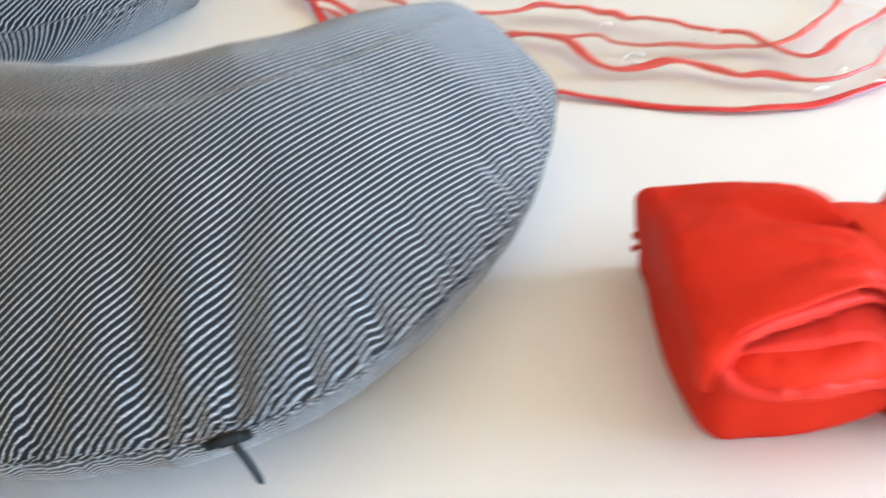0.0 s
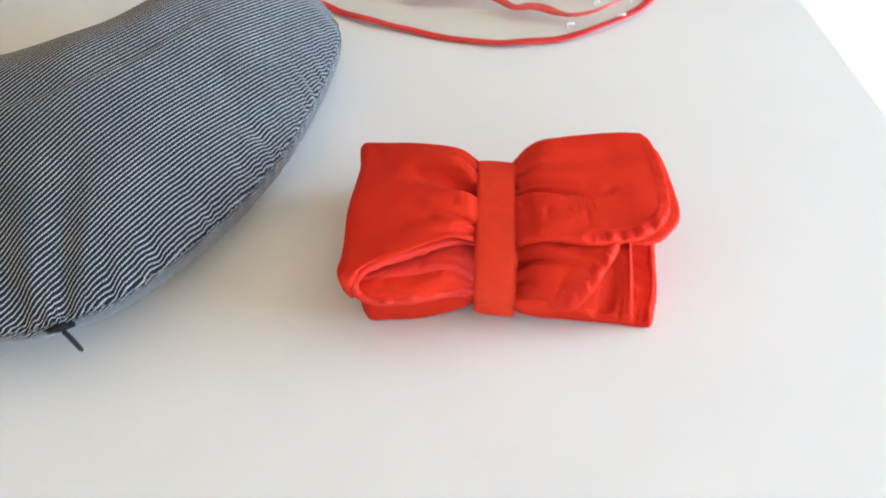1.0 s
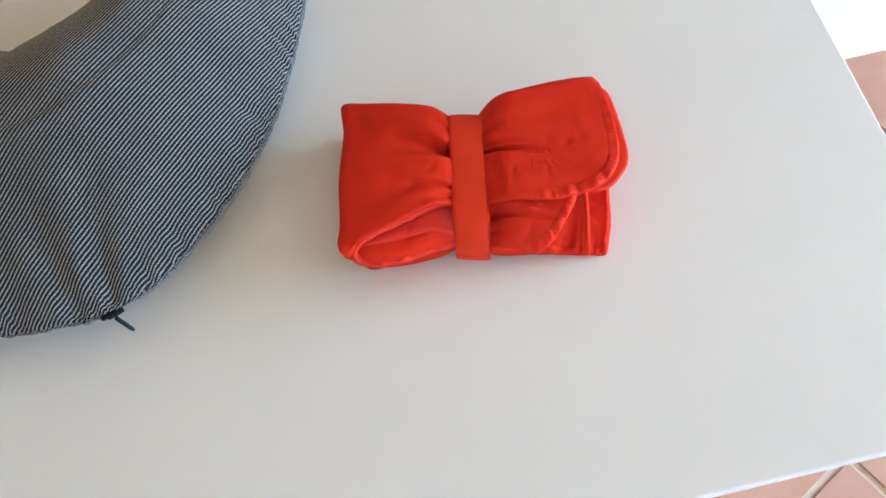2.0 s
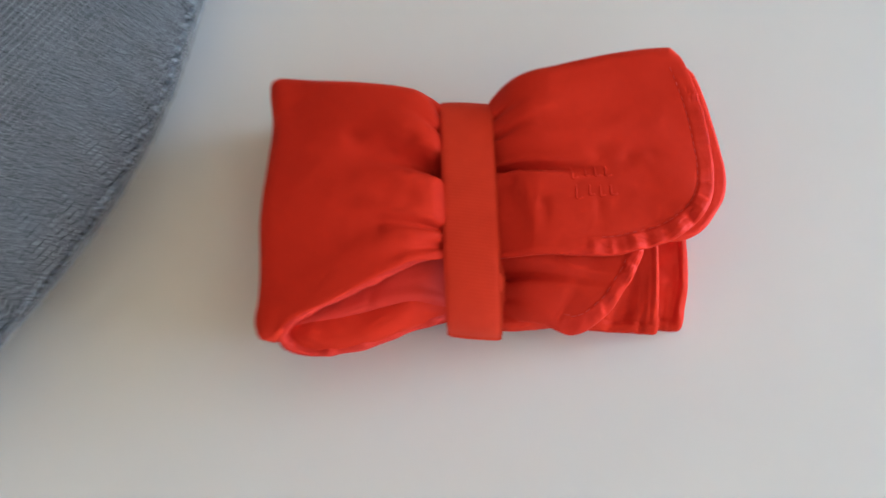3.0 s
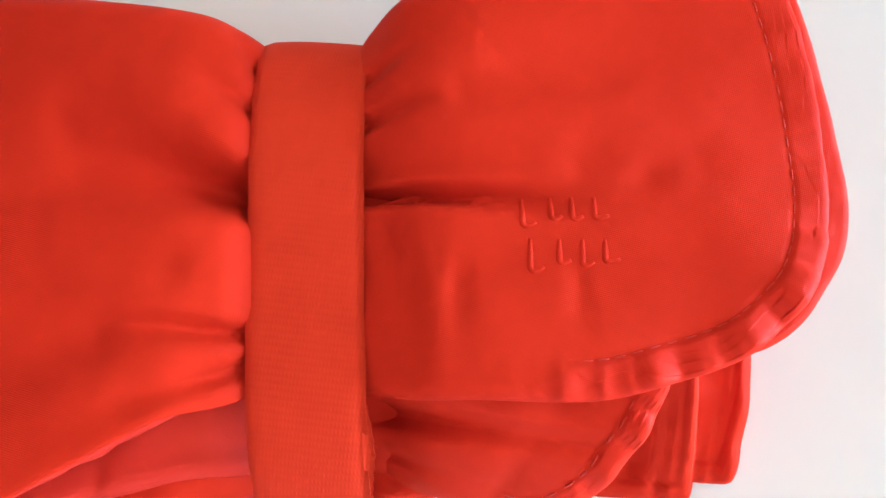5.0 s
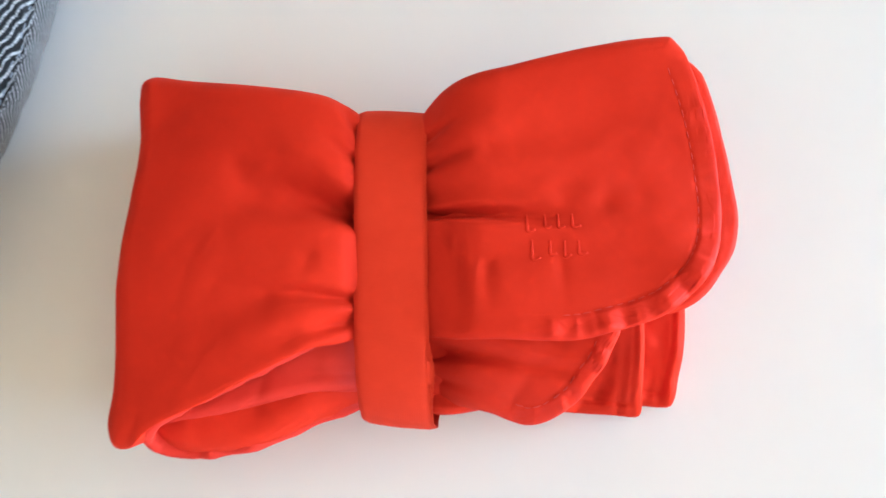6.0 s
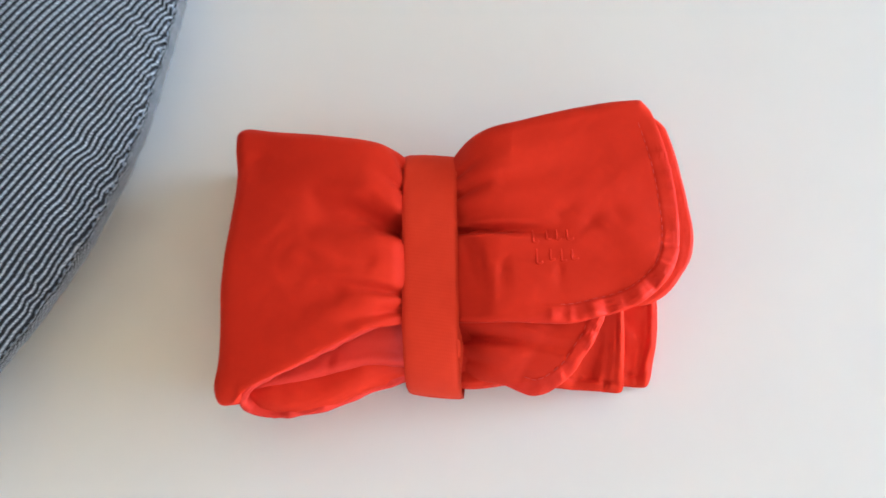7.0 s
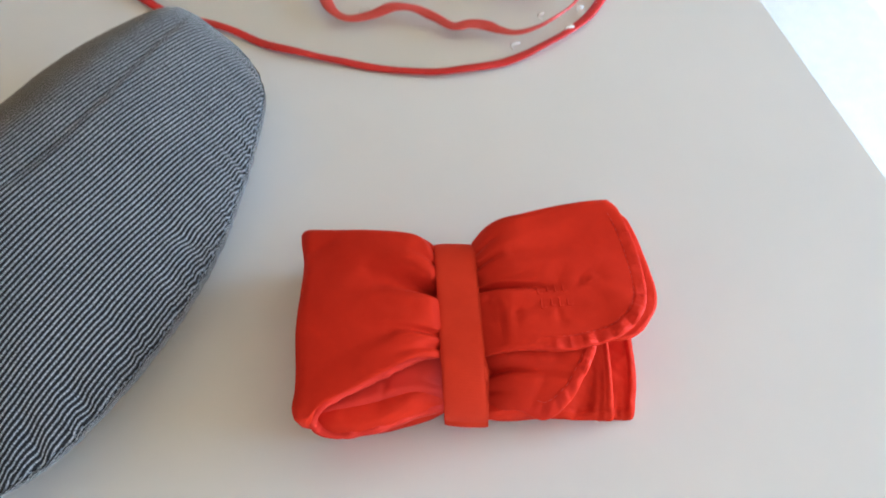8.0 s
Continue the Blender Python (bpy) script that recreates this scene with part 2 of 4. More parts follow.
def spline(points, n, closed=False):
    """n points evenly along a smooth curve through the given points."""
    p = np.array(points, float)
    k = len(p)
    spans = k if closed else k - 1
    out = []
    for i in range(spans):
        if closed:
            a, b, c, d = (p[(i + o) % k] for o in (-1, 0, 1, 2))
        else:
            b, c = p[i], p[i + 1]
            a = p[i - 1] if i else 2 * b - c
            d = p[i + 2] if i + 2 < k else 2 * c - b
        # centripetal knots keep tight corners from looping
        t1 = max(np.linalg.norm(b - a), 1e-6) ** 0.5
        t2 = t1 + max(np.linalg.norm(c - b), 1e-6) ** 0.5
        t3 = t2 + max(np.linalg.norm(d - c), 1e-6) ** 0.5
        for t in np.linspace(t1, t2, 24, endpoint=False):
            a1 = (t1 - t) / t1 * a + t / t1 * b
            a2 = (t2 - t) / (t2 - t1) * b + (t - t1) / (t2 - t1) * c
            a3 = (t3 - t) / (t3 - t2) * c + (t - t2) / (t3 - t2) * d
            b1 = (t2 - t) / t2 * a1 + t / t2 * a2
            b2 = (t3 - t) / (t3 - t1) * a2 + (t - t1) / (t3 - t1) * a3
            out.append((t2 - t) / (t2 - t1) * b1 + (t - t1) / (t2 - t1) * b2)
    out.append(p[0] if closed else p[-1])
    out = np.array(out)
    far = np.r_[0, np.cumsum(np.linalg.norm(np.diff(out, axis=0), axis=1))]
    at = np.linspace(0, far[-1], n, endpoint=not closed)
    return np.stack([np.interp(at, far, out[:, c]) for c in range(out.shape[1])], 1)


def ripple(x, y, scale, seed, octaves=3):
    """Smooth wrinkles of about the given size, between -1 and 1."""
    rng = np.random.RandomState(seed)
    total, weight, sum_w = 0.0, 1.0, 0.0
    for _ in range(octaves):
        for _ in range(4):
            a, ph, ph2 = rng.uniform(0, 2 * np.pi, 3)
            k = 2 * np.pi / scale * rng.uniform(0.6, 1.4)
            u = x * np.cos(a) + y * np.sin(a)
            v = -x * np.sin(a) + y * np.cos(a)
            total = total + weight * np.sin(k * u + ph + 1.3 * np.sin(0.6 * k * v + ph2)) / 2.5
            sum_w += weight / 4
        weight *= 0.45
        scale *= 0.45
    return total / sum_w


def creases(x, y, rows):
    """Depth of gathers. Rows: start x, y, direction in degrees, length, depth, width at the start and at the end."""
    out = np.zeros_like(x)
    for x0, y0, turn, length, depth, w0, w1 in rows:
        c, s = math.cos(radians(turn)), math.sin(radians(turn))
        along = ((x - x0) * c + (y - y0) * s) / length
        across = -(x - x0) * s + (y - y0) * c
        u = np.clip(along, 0, 1)
        fade = np.where(along < 0, np.exp(-(along * length / 0.006) ** 2), (1 - u) ** 1.4)
        out += depth * fade * np.exp(-((across / (w0 + (w1 - w0) * u)) ** 2))
    return out


def slab(name, points, centre, top, under, parent, material, roll=0.010, hem=0.0, hem_where=None,
         wrinkle=None, n=320, rings=64, edge=0.4, label="", seed=1, pucker=0.0007, tuck=0.0, hem_cloth=None):
    """A soft folded sheet or pad: a closed outline, its upper and lower faces as heights, and rolled edges.
    Returns the object, its outline and the height of its upper face."""
    line = spline(points, n, closed=True)
    step = np.linalg.norm(np.roll(line, -1, 0) - line, axis=1).mean()
    c = np.array(centre, float)

    def upper(x, y):
        d = np.empty_like(x)
        near = np.empty(len(x), int)
        for a in range(0, len(x), 4000):
            gap = np.hypot(x[a:a + 4000, None] - line[:, 0], y[a:a + 4000, None] - line[:, 1])
            near[a:a + 4000] = gap.argmin(1)
            d[a:a + 4000] = gap.min(1)
        face = top(x, y)
        low = under(x, y)
        if wrinkle is not None:
            face = face + wrinkle(x, y)
        if hem:
            where = hem_where(x, y) if hem_where is not None else 1.0
            s = near * step
            lift = 0.0009 / (1 + np.exp((d - hem) / 0.0004)) - 0.0007 * np.exp(-(((d - hem) / 0.0012) ** 2))
            lift = lift + pucker * np.clip(1.2 - d / hem, 0, 1) * ripple(s, s * 0, 0.016, seed, 2)
            face = face + where * lift
        face = np.maximum(face, low + 0.0015)
        rim = low + (face - low) * (edge(x, y) if callable(edge) else edge)
        u = np.clip(d / np.minimum(roll, np.maximum(0.6 * (face - low), 0.0015)), 0, 1)
        return rim + (face - rim) * np.sqrt(np.clip(1 - (1 - u) ** 2, 0, 1)), rim, low, d

    inner = np.linspace(0, 0.82, rings // 2, endpoint=False)
    outer = 1 - 0.18 * (1 - np.linspace(0, 1, rings - rings // 2)) ** 1.5
    f = np.r_[inner[1:], outer]
    xy = (c + (line[None] - c) * f[:, None, None]).reshape(-1, 2)
    z, rim, low, inset = upper(xy[:, 0], xy[:, 1])
    z[-n:] = rim[-n:]
    verts = [np.c_[xy, z]]
    count = len(f)
    lower_f = (0.996 - 0.3 * tuck, 0.985 - 0.8 * tuck, 0.95 - tuck, 0.80, 0.4)
    rim_z = rim[-n:]
    for i, g in enumerate(lower_f):
        ring = c + (line - c) * g
        lz = under(ring[:, 0], ring[:, 1])
        share = (0.45, 0.85, 1, 1, 1)[i]
        verts.append(np.c_[ring, rim_z + (lz - rim_z) * share if i < 3 else lz])
    cz = upper(np.array([c[0]]), np.array([c[1]]))[0][0]
    cu = under(np.array([c[0]]), np.array([c[1]]))[0]
    verts.append(np.array([[c[0], c[1], cz], [c[0], c[1], cu]]))
    verts = np.concatenate(verts)
    total = count + len(lower_f)
    faces = []
    k = np.arange(n)
    k2 = (k + 1) % n
    for r in range(total - 1):
        faces += np.c_[r * n + k, r * n + k2, (r + 1) * n + k2, (r + 1) * n + k][:, ::-1].tolist()
    a, b = total * n, total * n + 1
    faces += np.c_[np.full(n, a), k, k2].tolist()
    last = (total - 1) * n
    faces += np.c_[np.full(n, b), last + k2, last + k].tolist()
    ob = mesh_part(name, verts, faces, material, parent, label)
    if hem_cloth is not None:
        ob.data.materials.append(hem_cloth)
        turned = inset < hem * np.clip(1.6 * np.broadcast_to(hem_where(xy[:, 0], xy[:, 1]), inset.shape) - 0.1, 0, 1)
        which = np.zeros(len(faces), int)
        which[:(count - 1) * n] = turned[:(count - 1) * n] & turned[n:]
        ob.data.polygons.foreach_set("material_index", which)
    return ob, line, lambda x, y: upper(np.atleast_1d(np.array(x, float)), np.atleast_1d(np.array(y, float)))[0]


def dashes(name, places, material, parent, length, width, label=""):
    """Stitches: small rounded dashes. Places: rows of x, y, z, direction x, y, slope."""
    verts, faces = [], []
    for x, y, z, dx, dy, dz in places:
        d = Vector((dx, dy, dz)).normalized()
        s = Vector((-d.y, d.x, 0)).normalized()
        up = d.cross(s) if d.cross(s).z > 0 else -d.cross(s)
        o = Vector((x, y, z))
        i = len(verts)
        for t, w in ((-0.5, 0.35), (-0.25, 1.0), (0.25, 1.0), (0.5, 0.35)):
            m = o + d * (t * length)
            verts += [m - s * width * 0.5 * w, m + up * width * 0.45 * w, m + s * width * 0.5 * w, m - up * width * 0.45 * w]
        for r in range(3):
            for q in range(4):
                a, b = i + 4 * r + q, i + 4 * r + (q + 1) % 4
                faces.append((a, b, b + 4, a + 4))
        faces += [(i + 3, i + 2, i + 1, i), (i + 12, i + 13, i + 14, i + 15)]
    return mesh_part(name, verts, faces, material, parent, label)


def ribbon(name, path, width, thick, material, parent, sides=10, twist=0.0, taper=True, label="", widths=(1.0, 1.0)):
    """A flat rounded tape along a path of x, y, z points; it leans to and fro by twist degrees.
    widths: how wide it shows along its way, at even steps."""
    p = np.array(path)
    n = len(p)
    t = np.gradient(p, axis=0)
    t /= np.linalg.norm(t, axis=1)[:, None]
    verts, faces = [], []
    for i in range(n):
        side = np.cross(t[i], (0, 0, 1))
        side /= max(np.linalg.norm(side), 1e-6)
        up = np.cross(side, t[i])
        a = radians(twist) * math.sin(i * 0.21 + 1.7 * math.sin(i * 0.053))
        s2, u2 = side * math.cos(a) + up * math.sin(a), -side * math.sin(a) + up * math.cos(a)
        w = width * float(np.interp(i / (n - 1), np.linspace(0, 1, len(widths)), widths)) * (1 + 0.10 * math.sin(i * 0.31) * math.sin(i * 0.117))
        if taper and (i == 0 or i == n - 1):
            w *= 0.6
        for k in range(sides):
            q = 2 * math.pi * k / sides
            verts.append(p[i] + s2 * (w / 2 * math.cos(q)) + u2 * (thick / 2 * math.sin(q)))
    for i in range(n - 1):
        for k in range(sides):
            a, b = i * sides + k, i * sides + (k + 1) % sides
            faces.append((a, b, b + sides, a + sides))
    faces += [tuple(range(sides))[::-1], tuple(range((n - 1) * sides, n * sides))]
    return mesh_part(name, verts, faces, material, parent, label)


def empty(name, at, label, category):
    ob = new(name)
    ob.location = at
    ob.empty_display_size = 0.05
    return tagged(ob, label, category)


# ---- room ----
X0, X1, Y0, Y1, CEIL = -2.6, 3.2, -2.4, 4.6, 2.05
WALL = 0.22


def setting(name, bm, material, label, category):
    ob = bm_part(name, bm, material)
    ob.matrix_world = ROOM
    return tagged(ob, label, category, kind="structure")


def joined(boxes):
    bm = bmesh.new()
    for b in boxes:
        sub = box_bm(*b)
        me = bpy.data.meshes.new("tmp")
        sub.to_mesh(me)
        sub.free()
        bm.from_mesh(me)
        bpy.data.meshes.remove(me)
    return bm


floor = setting("floor", box_bm(X0, X1 + 1.5, Y0, Y1, FLOOR - 0.2, FLOOR - 0.006), GROUT, "terracotta tiled floor with pale grout joints", "floor")
# unseen ceiling and walls close the room and reflect warm fill
setting("ceiling", box_bm(X0 - WALL, X1 + WALL, Y0 - WALL, Y1 + WALL, CEIL, CEIL + 0.2), CEILING_PAINT, "unseen plain ceiling, warm ochre to bounce warm light", "ceiling")
setting("wall_west", box_bm(X0 - WALL, X0, Y0, Y1, FLOOR - 0.2, CEIL), PLASTER, "unseen plain plaster wall, cream to bounce warm light", "wall")
# the south opening is made up, to let the fill lamp through
SX0, SX1, SZ0, SZ1 = -1.5, 0.9, -0.40, 0.90
setting("wall_south", joined([(X0 - WALL, SX0, Y0 - WALL, Y0, FLOOR - 0.2, CEIL), (SX1, X1 + WALL, Y0 - WALL, Y0, FLOOR - 0.2, CEIL),
                              (SX0, SX1, Y0 - WALL, Y0, FLOOR - 0.2, SZ0), (SX0, SX1, Y0 - WALL, Y0, SZ1, CEIL)]), PLASTER, "unseen cream plaster wall with an opening added for fill light", "wall")
setting("wall_north", box_bm(X0 - WALL, X1 + WALL, Y1, Y1 + WALL, FLOOR - 0.2, CEIL), PLASTER, "unseen plain plaster wall, cream to bounce warm light", "wall")
WY0, WY1, WZ1 = -1.8, 4.0, 1.60
setting("wall_east", joined([(X1, X1 + WALL, Y0, WY0, FLOOR - 0.2, CEIL), (X1, X1 + WALL, WY1, Y1, FLOOR - 0.2, CEIL),
                             (X1, X1 + WALL, WY0, WY1, WZ1, CEIL)]), PLASTER, "cream plaster wall with a wide glazed opening", "wall")

# glazed door in the east wall
window = new("window_1")
window.matrix_world = ROOM @ pose(X1 + WALL / 2, WY0, FLOOR)
tagged(window, "wide white-framed glazed door letting in sunlight", "window", kind="structure")
WW, WH = WY1 - WY0, WZ1 - FLOOR
fr = joined([(-0.04, 0.04, 0, 0.05, 0, WH), (-0.04, 0.04, WW - 0.05, WW, 0, WH), (-0.04, 0.04, WW / 2 - 0.03, WW / 2 + 0.03, 0.05, WH - 0.05),
             (-0.04, 0.04, 0.05, WW - 0.05, WH - 0.05, WH), (-0.04, 0.04, 0.05, WW - 0.05, 0.0, 0.05)])
bm_part("window_frame", fr, FRAME_PAINT, window)
for y0 in (0.05, WW / 2 + 0.03):
    pane = bm_part("pane", box_bm(-0.004, 0.004, y0, y0 + WW / 2 - 0.08, 0.05, WH - 0.05), GLASS, window)
    pane.visible_shadow = False

# unseen window, added only to frame the south fill lamp
fill_window = new("fill_window")
fill_window.matrix_world = ROOM @ pose(SX0, Y0 - WALL / 2, SZ0)
tagged(fill_window, "unseen white-framed window added for fill light on front faces", "window", kind="structure")
W2, H2 = SX1 - SX0, SZ1 - SZ0
bm_part("window_frame", joined([(0, 0.05, -0.04, 0.04, 0, H2), (W2 - 0.05, W2, -0.04, 0.04, 0, H2), (W2 / 2 - 0.03, W2 / 2 + 0.03, -0.04, 0.04, 0.05, H2 - 0.05),
                                (0.05, W2 - 0.05, -0.04, 0.04, H2 - 0.05, H2), (0.05, W2 - 0.05, -0.04, 0.04, 0, 0.05)]), FRAME_PAINT, fill_window)
for x0 in (0.05, W2 / 2 + 0.03):
    pane = bm_part("pane", box_bm(x0, x0 + W2 / 2 - 0.08, -0.004, 0.004, 0.05, H2 - 0.05), GLASS, fill_window)
    pane.visible_shadow = False

ground = bm_part("ground", box_bm(-60, 60, -60, 60, FLOOR - 0.4, FLOOR - 0.25), GROUT)
tagged(ground, "pale paved ground outside the window", "ground", kind="structure")

# ---- table ----
TX0, TX1, TY0, TY1 = -1.25, 0.430, -0.329, 1.60
table = empty("table", ROOM @ Vector((TX0 / 2, 0.6, FLOOR)), "large white laminate table with a clean matt top", "table")
table.rotation_euler = (0, 0, radians(TURN))


def table_part(name, b, bevel):
    ob = bm_part(name, box_bm(*b, bevel=bevel), TABLE, table)
    ob.location = (-TX0 / 2, -0.6, -FLOOR)
    return ob


table_part("tabletop", (TX0, TX1, TY0, TY1, -0.028, 0.0), 0.002)
for lx in (TX0 + 0.06, TX1 - 0.12):
    for ly in (TY0 + 0.06, TY1 - 0.12):
        table_part("leg", (lx, lx + 0.06, ly, ly + 0.06, FLOOR, -0.028), 0.004)

# ---- sun patch on the floor: an added white slab stands in for it ----
rug = bm_part("rug", box_bm(0.50, 2.4, 0.545, 4.2, FLOOR, FLOOR + 0.012, bevel=0.005), SUN_PATCH)
rug.matrix_world = ROOM
tagged(rug, "thin white slab standing in for the sunlit patch of floor", "rug")

# ---- the red folded bundle with its strap ----
pouch = empty("folded_bundle", (0, 0, 0), "red cloth bundle folded flat and held by a wide webbing strap", "folded cloth")


def blend(a, b, t):
    t = np.clip(t, 0, 1)
    t = t * t * (3 - 2 * t)
    return a + (b - a) * t


def band_gap(x, y):
    """Distance across from the strap's middle line."""
    mid = 0.002 - 0.022 * (y + 0.075) / 0.145
    return x - mid


def pinch(x, y):
    """How far the strap presses the cloth down."""
    gap = np.clip(np.abs(band_gap(x, y)) - 0.0150, 0, 1)
    deep = 0.0045 + 0.20 * np.clip(-y - 0.015, 0, 1) + np.where(band_gap(x, y) > 0, 0.20, 0.04) * np.clip(y - 0.03, 0, 1)
    right = band_gap(x, y) > 0
    deep = deep + 0.0045 * np.exp(-((np.clip(np.abs(band_gap(x, y)) - 0.0110, 0, 1) / 0.0030) ** 2))
    return deep * np.exp(-((gap / 0.0150) ** 2)) + np.where(right, 0.0042, 0.0045) * np.exp(-((gap / np.where(right, 0.0075, 0.0045)) ** 2))


def lift(x, y):
    """The strap draws the front of the lowest layers up off the table."""
    return 0.0008 + 0.021 * np.exp(-((band_gap(x, y) / 0.040) ** 2)) * np.clip((-y - 0.02) / 0.035, 0, 1)


# core under the strap
slab("filling", [(-0.06, 0.058), (-0.034, 0.067), (-0.010, 0.0715), (0.010, 0.0715), (0.05, 0.068), (0.062, 0.0), (0.05, -0.050), (0, -0.062), (-0.05, -0.060), (-0.066, 0)],
     (0, 0), lambda x, y: np.where(y > 0, 0.058 - 0.018 * np.clip((y - 0.035) / 0.036, 0, 1) ** 2, np.maximum(0.052 - 0.04 * np.clip(-y / 0.085, 0, 1) ** 3, 0.058 + 0.5 * y)), lift, pouch, RED, roll=0.02, n=160, rings=30)

# left side: bottom layer, a padded lip, the lining's fold, and the turned hem that runs round them
slab("bottom_layer", [(-0.141, 0.070), (-0.09, 0.072), (-0.030, 0.060), (0.0, 0.0), (-0.012, -0.060), (-0.05, -0.075), (-0.088, -0.0835), (-0.0975, -0.0860), (-0.1030, -0.0855),
                      (-0.1105, -0.078), (-0.1250, -0.040), (-0.1330, 0.0), (-0.1380, 0.04)],
     (-0.07, 0.0), lambda x, y: 0.0465 + 0 * x - 0.7 * pinch(x, y), lift, pouch, RED, roll=0.008, edge=0.30, seed=3,
     wrinkle=lambda x, y: 0.0010 * ripple(x, y, 0.05, 3, 2))
slab("lower_lip", [(-0.100, -0.02), (-0.07, -0.015), (-0.012, -0.02), (-0.012, -0.064), (-0.034, -0.0775), (-0.060, -0.0925), (-0.086, -0.0985), (-0.101, -0.0968),
                   (-0.1095, -0.090), (-0.114, -0.075), (-0.115, -0.05)],
     (-0.062, -0.055), lambda x, y: 0.0618 - pinch(x, y), lambda x, y: 0.042 - 0.6 * pinch(x, y), pouch, RED, roll=0.012, edge=0.45, seed=4,
     wrinkle=lambda x, y: 0.0010 * ripple(x, y, 0.04, 14, 2) - creases(x, y, [(-0.02, -0.070, 205, 0.03, 0.004, 0.002, 0.005)]))
slab("inner_fold", [(-0.105, -0.03), (-0.07, -0.02), (-0.012, -0.025), (-0.012, -0.058), (-0.038, -0.066), (-0.067, -0.077), (-0.090, -0.0855), (-0.103, -0.088), (-0.109, -0.08)],
     (-0.066, -0.055), lambda x, y: 0.0662 - pinch(x, y) - 0.07 * np.clip(-x - 0.055, 0, 1), lambda x, y: 0.0560 - pinch(x, y) - 0.02 * np.clip((y + 0.06) / 0.03, 0, 1), pouch, RED_HEM, roll=0.007,
     seed=5, wrinkle=lambda x, y: 0.0011 * ripple(x, y, 0.05, 15, 2) - creases(x, y, [(-0.02, -0.054, 190, 0.04, 0.0022, 0.003, 0.006), (-0.062, -0.084, 80, 0.03, 0.002, 0.003, 0.003)]))


def turned_hem(name, points, parent, material, depth=0.022):
    """A soft doubled hem that runs along a hairpin path; its thickness grows towards the hairpin's inside."""
    n, sides = 200, 16
    p = spline([q[:3] for q in points], n)
    thick = np.interp(np.linspace(0, 1, n), np.linspace(0, 1, len(points)), [q[3] for q in points])
    t = np.gradient(p, axis=0)
    t /= np.linalg.norm(t, axis=1)[:, None]
    far = np.linspace(0, 0.27, n)
    wave = ripple(far, far * 0, 0.022, 61, 2)
    verts, faces = [], []
    for i in range(n):
        fwd = np.array((0.0, -1.0, 0.0)) - t[i] * t[i][1] * -1.0
        fwd /= np.linalg.norm(fwd)
        into = np.cross(t[i], fwd)
        h = thick[i] * (1 + 0.16 * wave[i])
        mid = p[i] - fwd * depth / 2 - into * (h / 2) + fwd * 0.0005 * wave[i]
        for k in range(sides):
            q = 2 * math.pi * k / sides
            c, v = math.cos(q), math.sin(q)
            verts.append(mid + fwd * (depth / 2) * math.copysign(abs(c) ** 0.45, c) + into * (h / 2) * math.copysign(abs(v) ** 0.75, v))
    for i in range(n - 1):
        for k in range(sides):
            a, b = i * sides + k, i * sides + (k + 1) % sides
            faces.append((a, b, b + sides, a + sides))
    faces += [tuple(range(sides))[::-1], tuple(range((n - 1) * sides, n * sides))]
    return mesh_part(name, verts, faces, material, parent, "paler red turned hem of the lining")


turned_hem("turned_hem", [(-0.010, -0.034, 0.0560, 0.004), (-0.028, -0.0415, 0.0690, 0.005), (-0.042, -0.0505, 0.0750, 0.0070), (-0.065, -0.0660, 0.0772, 0.0090), (-0.087, -0.0800, 0.0775, 0.0090),
                          (-0.1015, -0.0900, 0.0740, 0.0065), (-0.1100, -0.0960, 0.0640, 0.0055), (-0.1070, -0.1005, 0.0535, 0.0060), (-0.092, -0.1025, 0.0480, 0.0085), (-0.060, -0.0940, 0.0455, 0.0100),
                          (-0.034, -0.0785, 0.0400, 0.0090), (-0.010, -0.0660, 0.0340, 0.007)], pouch, RED_HEM, 0.014)

LEFT_GATHERS = [
    (-0.024, 0.0160, 174, 0.085, 0.0230, 0.0050, 0.019),
    (-0.030, 0.0400, 152, 0.030, 0.0046, 0.0018, 0.005),
    (-0.035, 0.0560, 124, 0.026, 0.0036, 0.0016, 0.004),
    (-0.020, -0.0230, 183, 0.075, 0.0066, 0.0020, 0.007),
    (-0.021, -0.0320, 204, 0.050, 0.0050, 0.0024, 0.006),
    (-0.050, 0.0300, 196, 0.050, 0.0016, 0.0060, 0.014),
    (-0.045, -0.0080, 172, 0.060, 0.0018, 0.0070, 0.014),
    (-0.085, 0.0300, -40, 0.030, 0.0012, 0.0050, 0.008),
]


def cover_top(x, y):
    back = np.clip(y + 0.02, 0, 1)
    left = np.clip(-x - 0.06, 0, 1)
    dome = 0.0845 - 1.7 * back ** 2 - 1.5 * left ** 2 - 0.02 * np.clip(-y - 0.03, 0, 1)
    return dome - pinch(x, y)


def cover_under(x, y):
    """Thin along the hem, down to the bottom layer along the far and the left edge."""
    hem_line = -0.034 + (x + 0.022) * 0.62
    free = blend(0.0, 1.0, (hem_line + 0.030 - y) / 0.022)
    left = blend(0.0, 1.0, (x + 0.113) / 0.012)
    low = 0.012 + 0.024 * blend(0.0, 1.0, (0.02 - y) / 0.06)
    return blend(low, cover_top(x, y) - 0.0060, free * left)


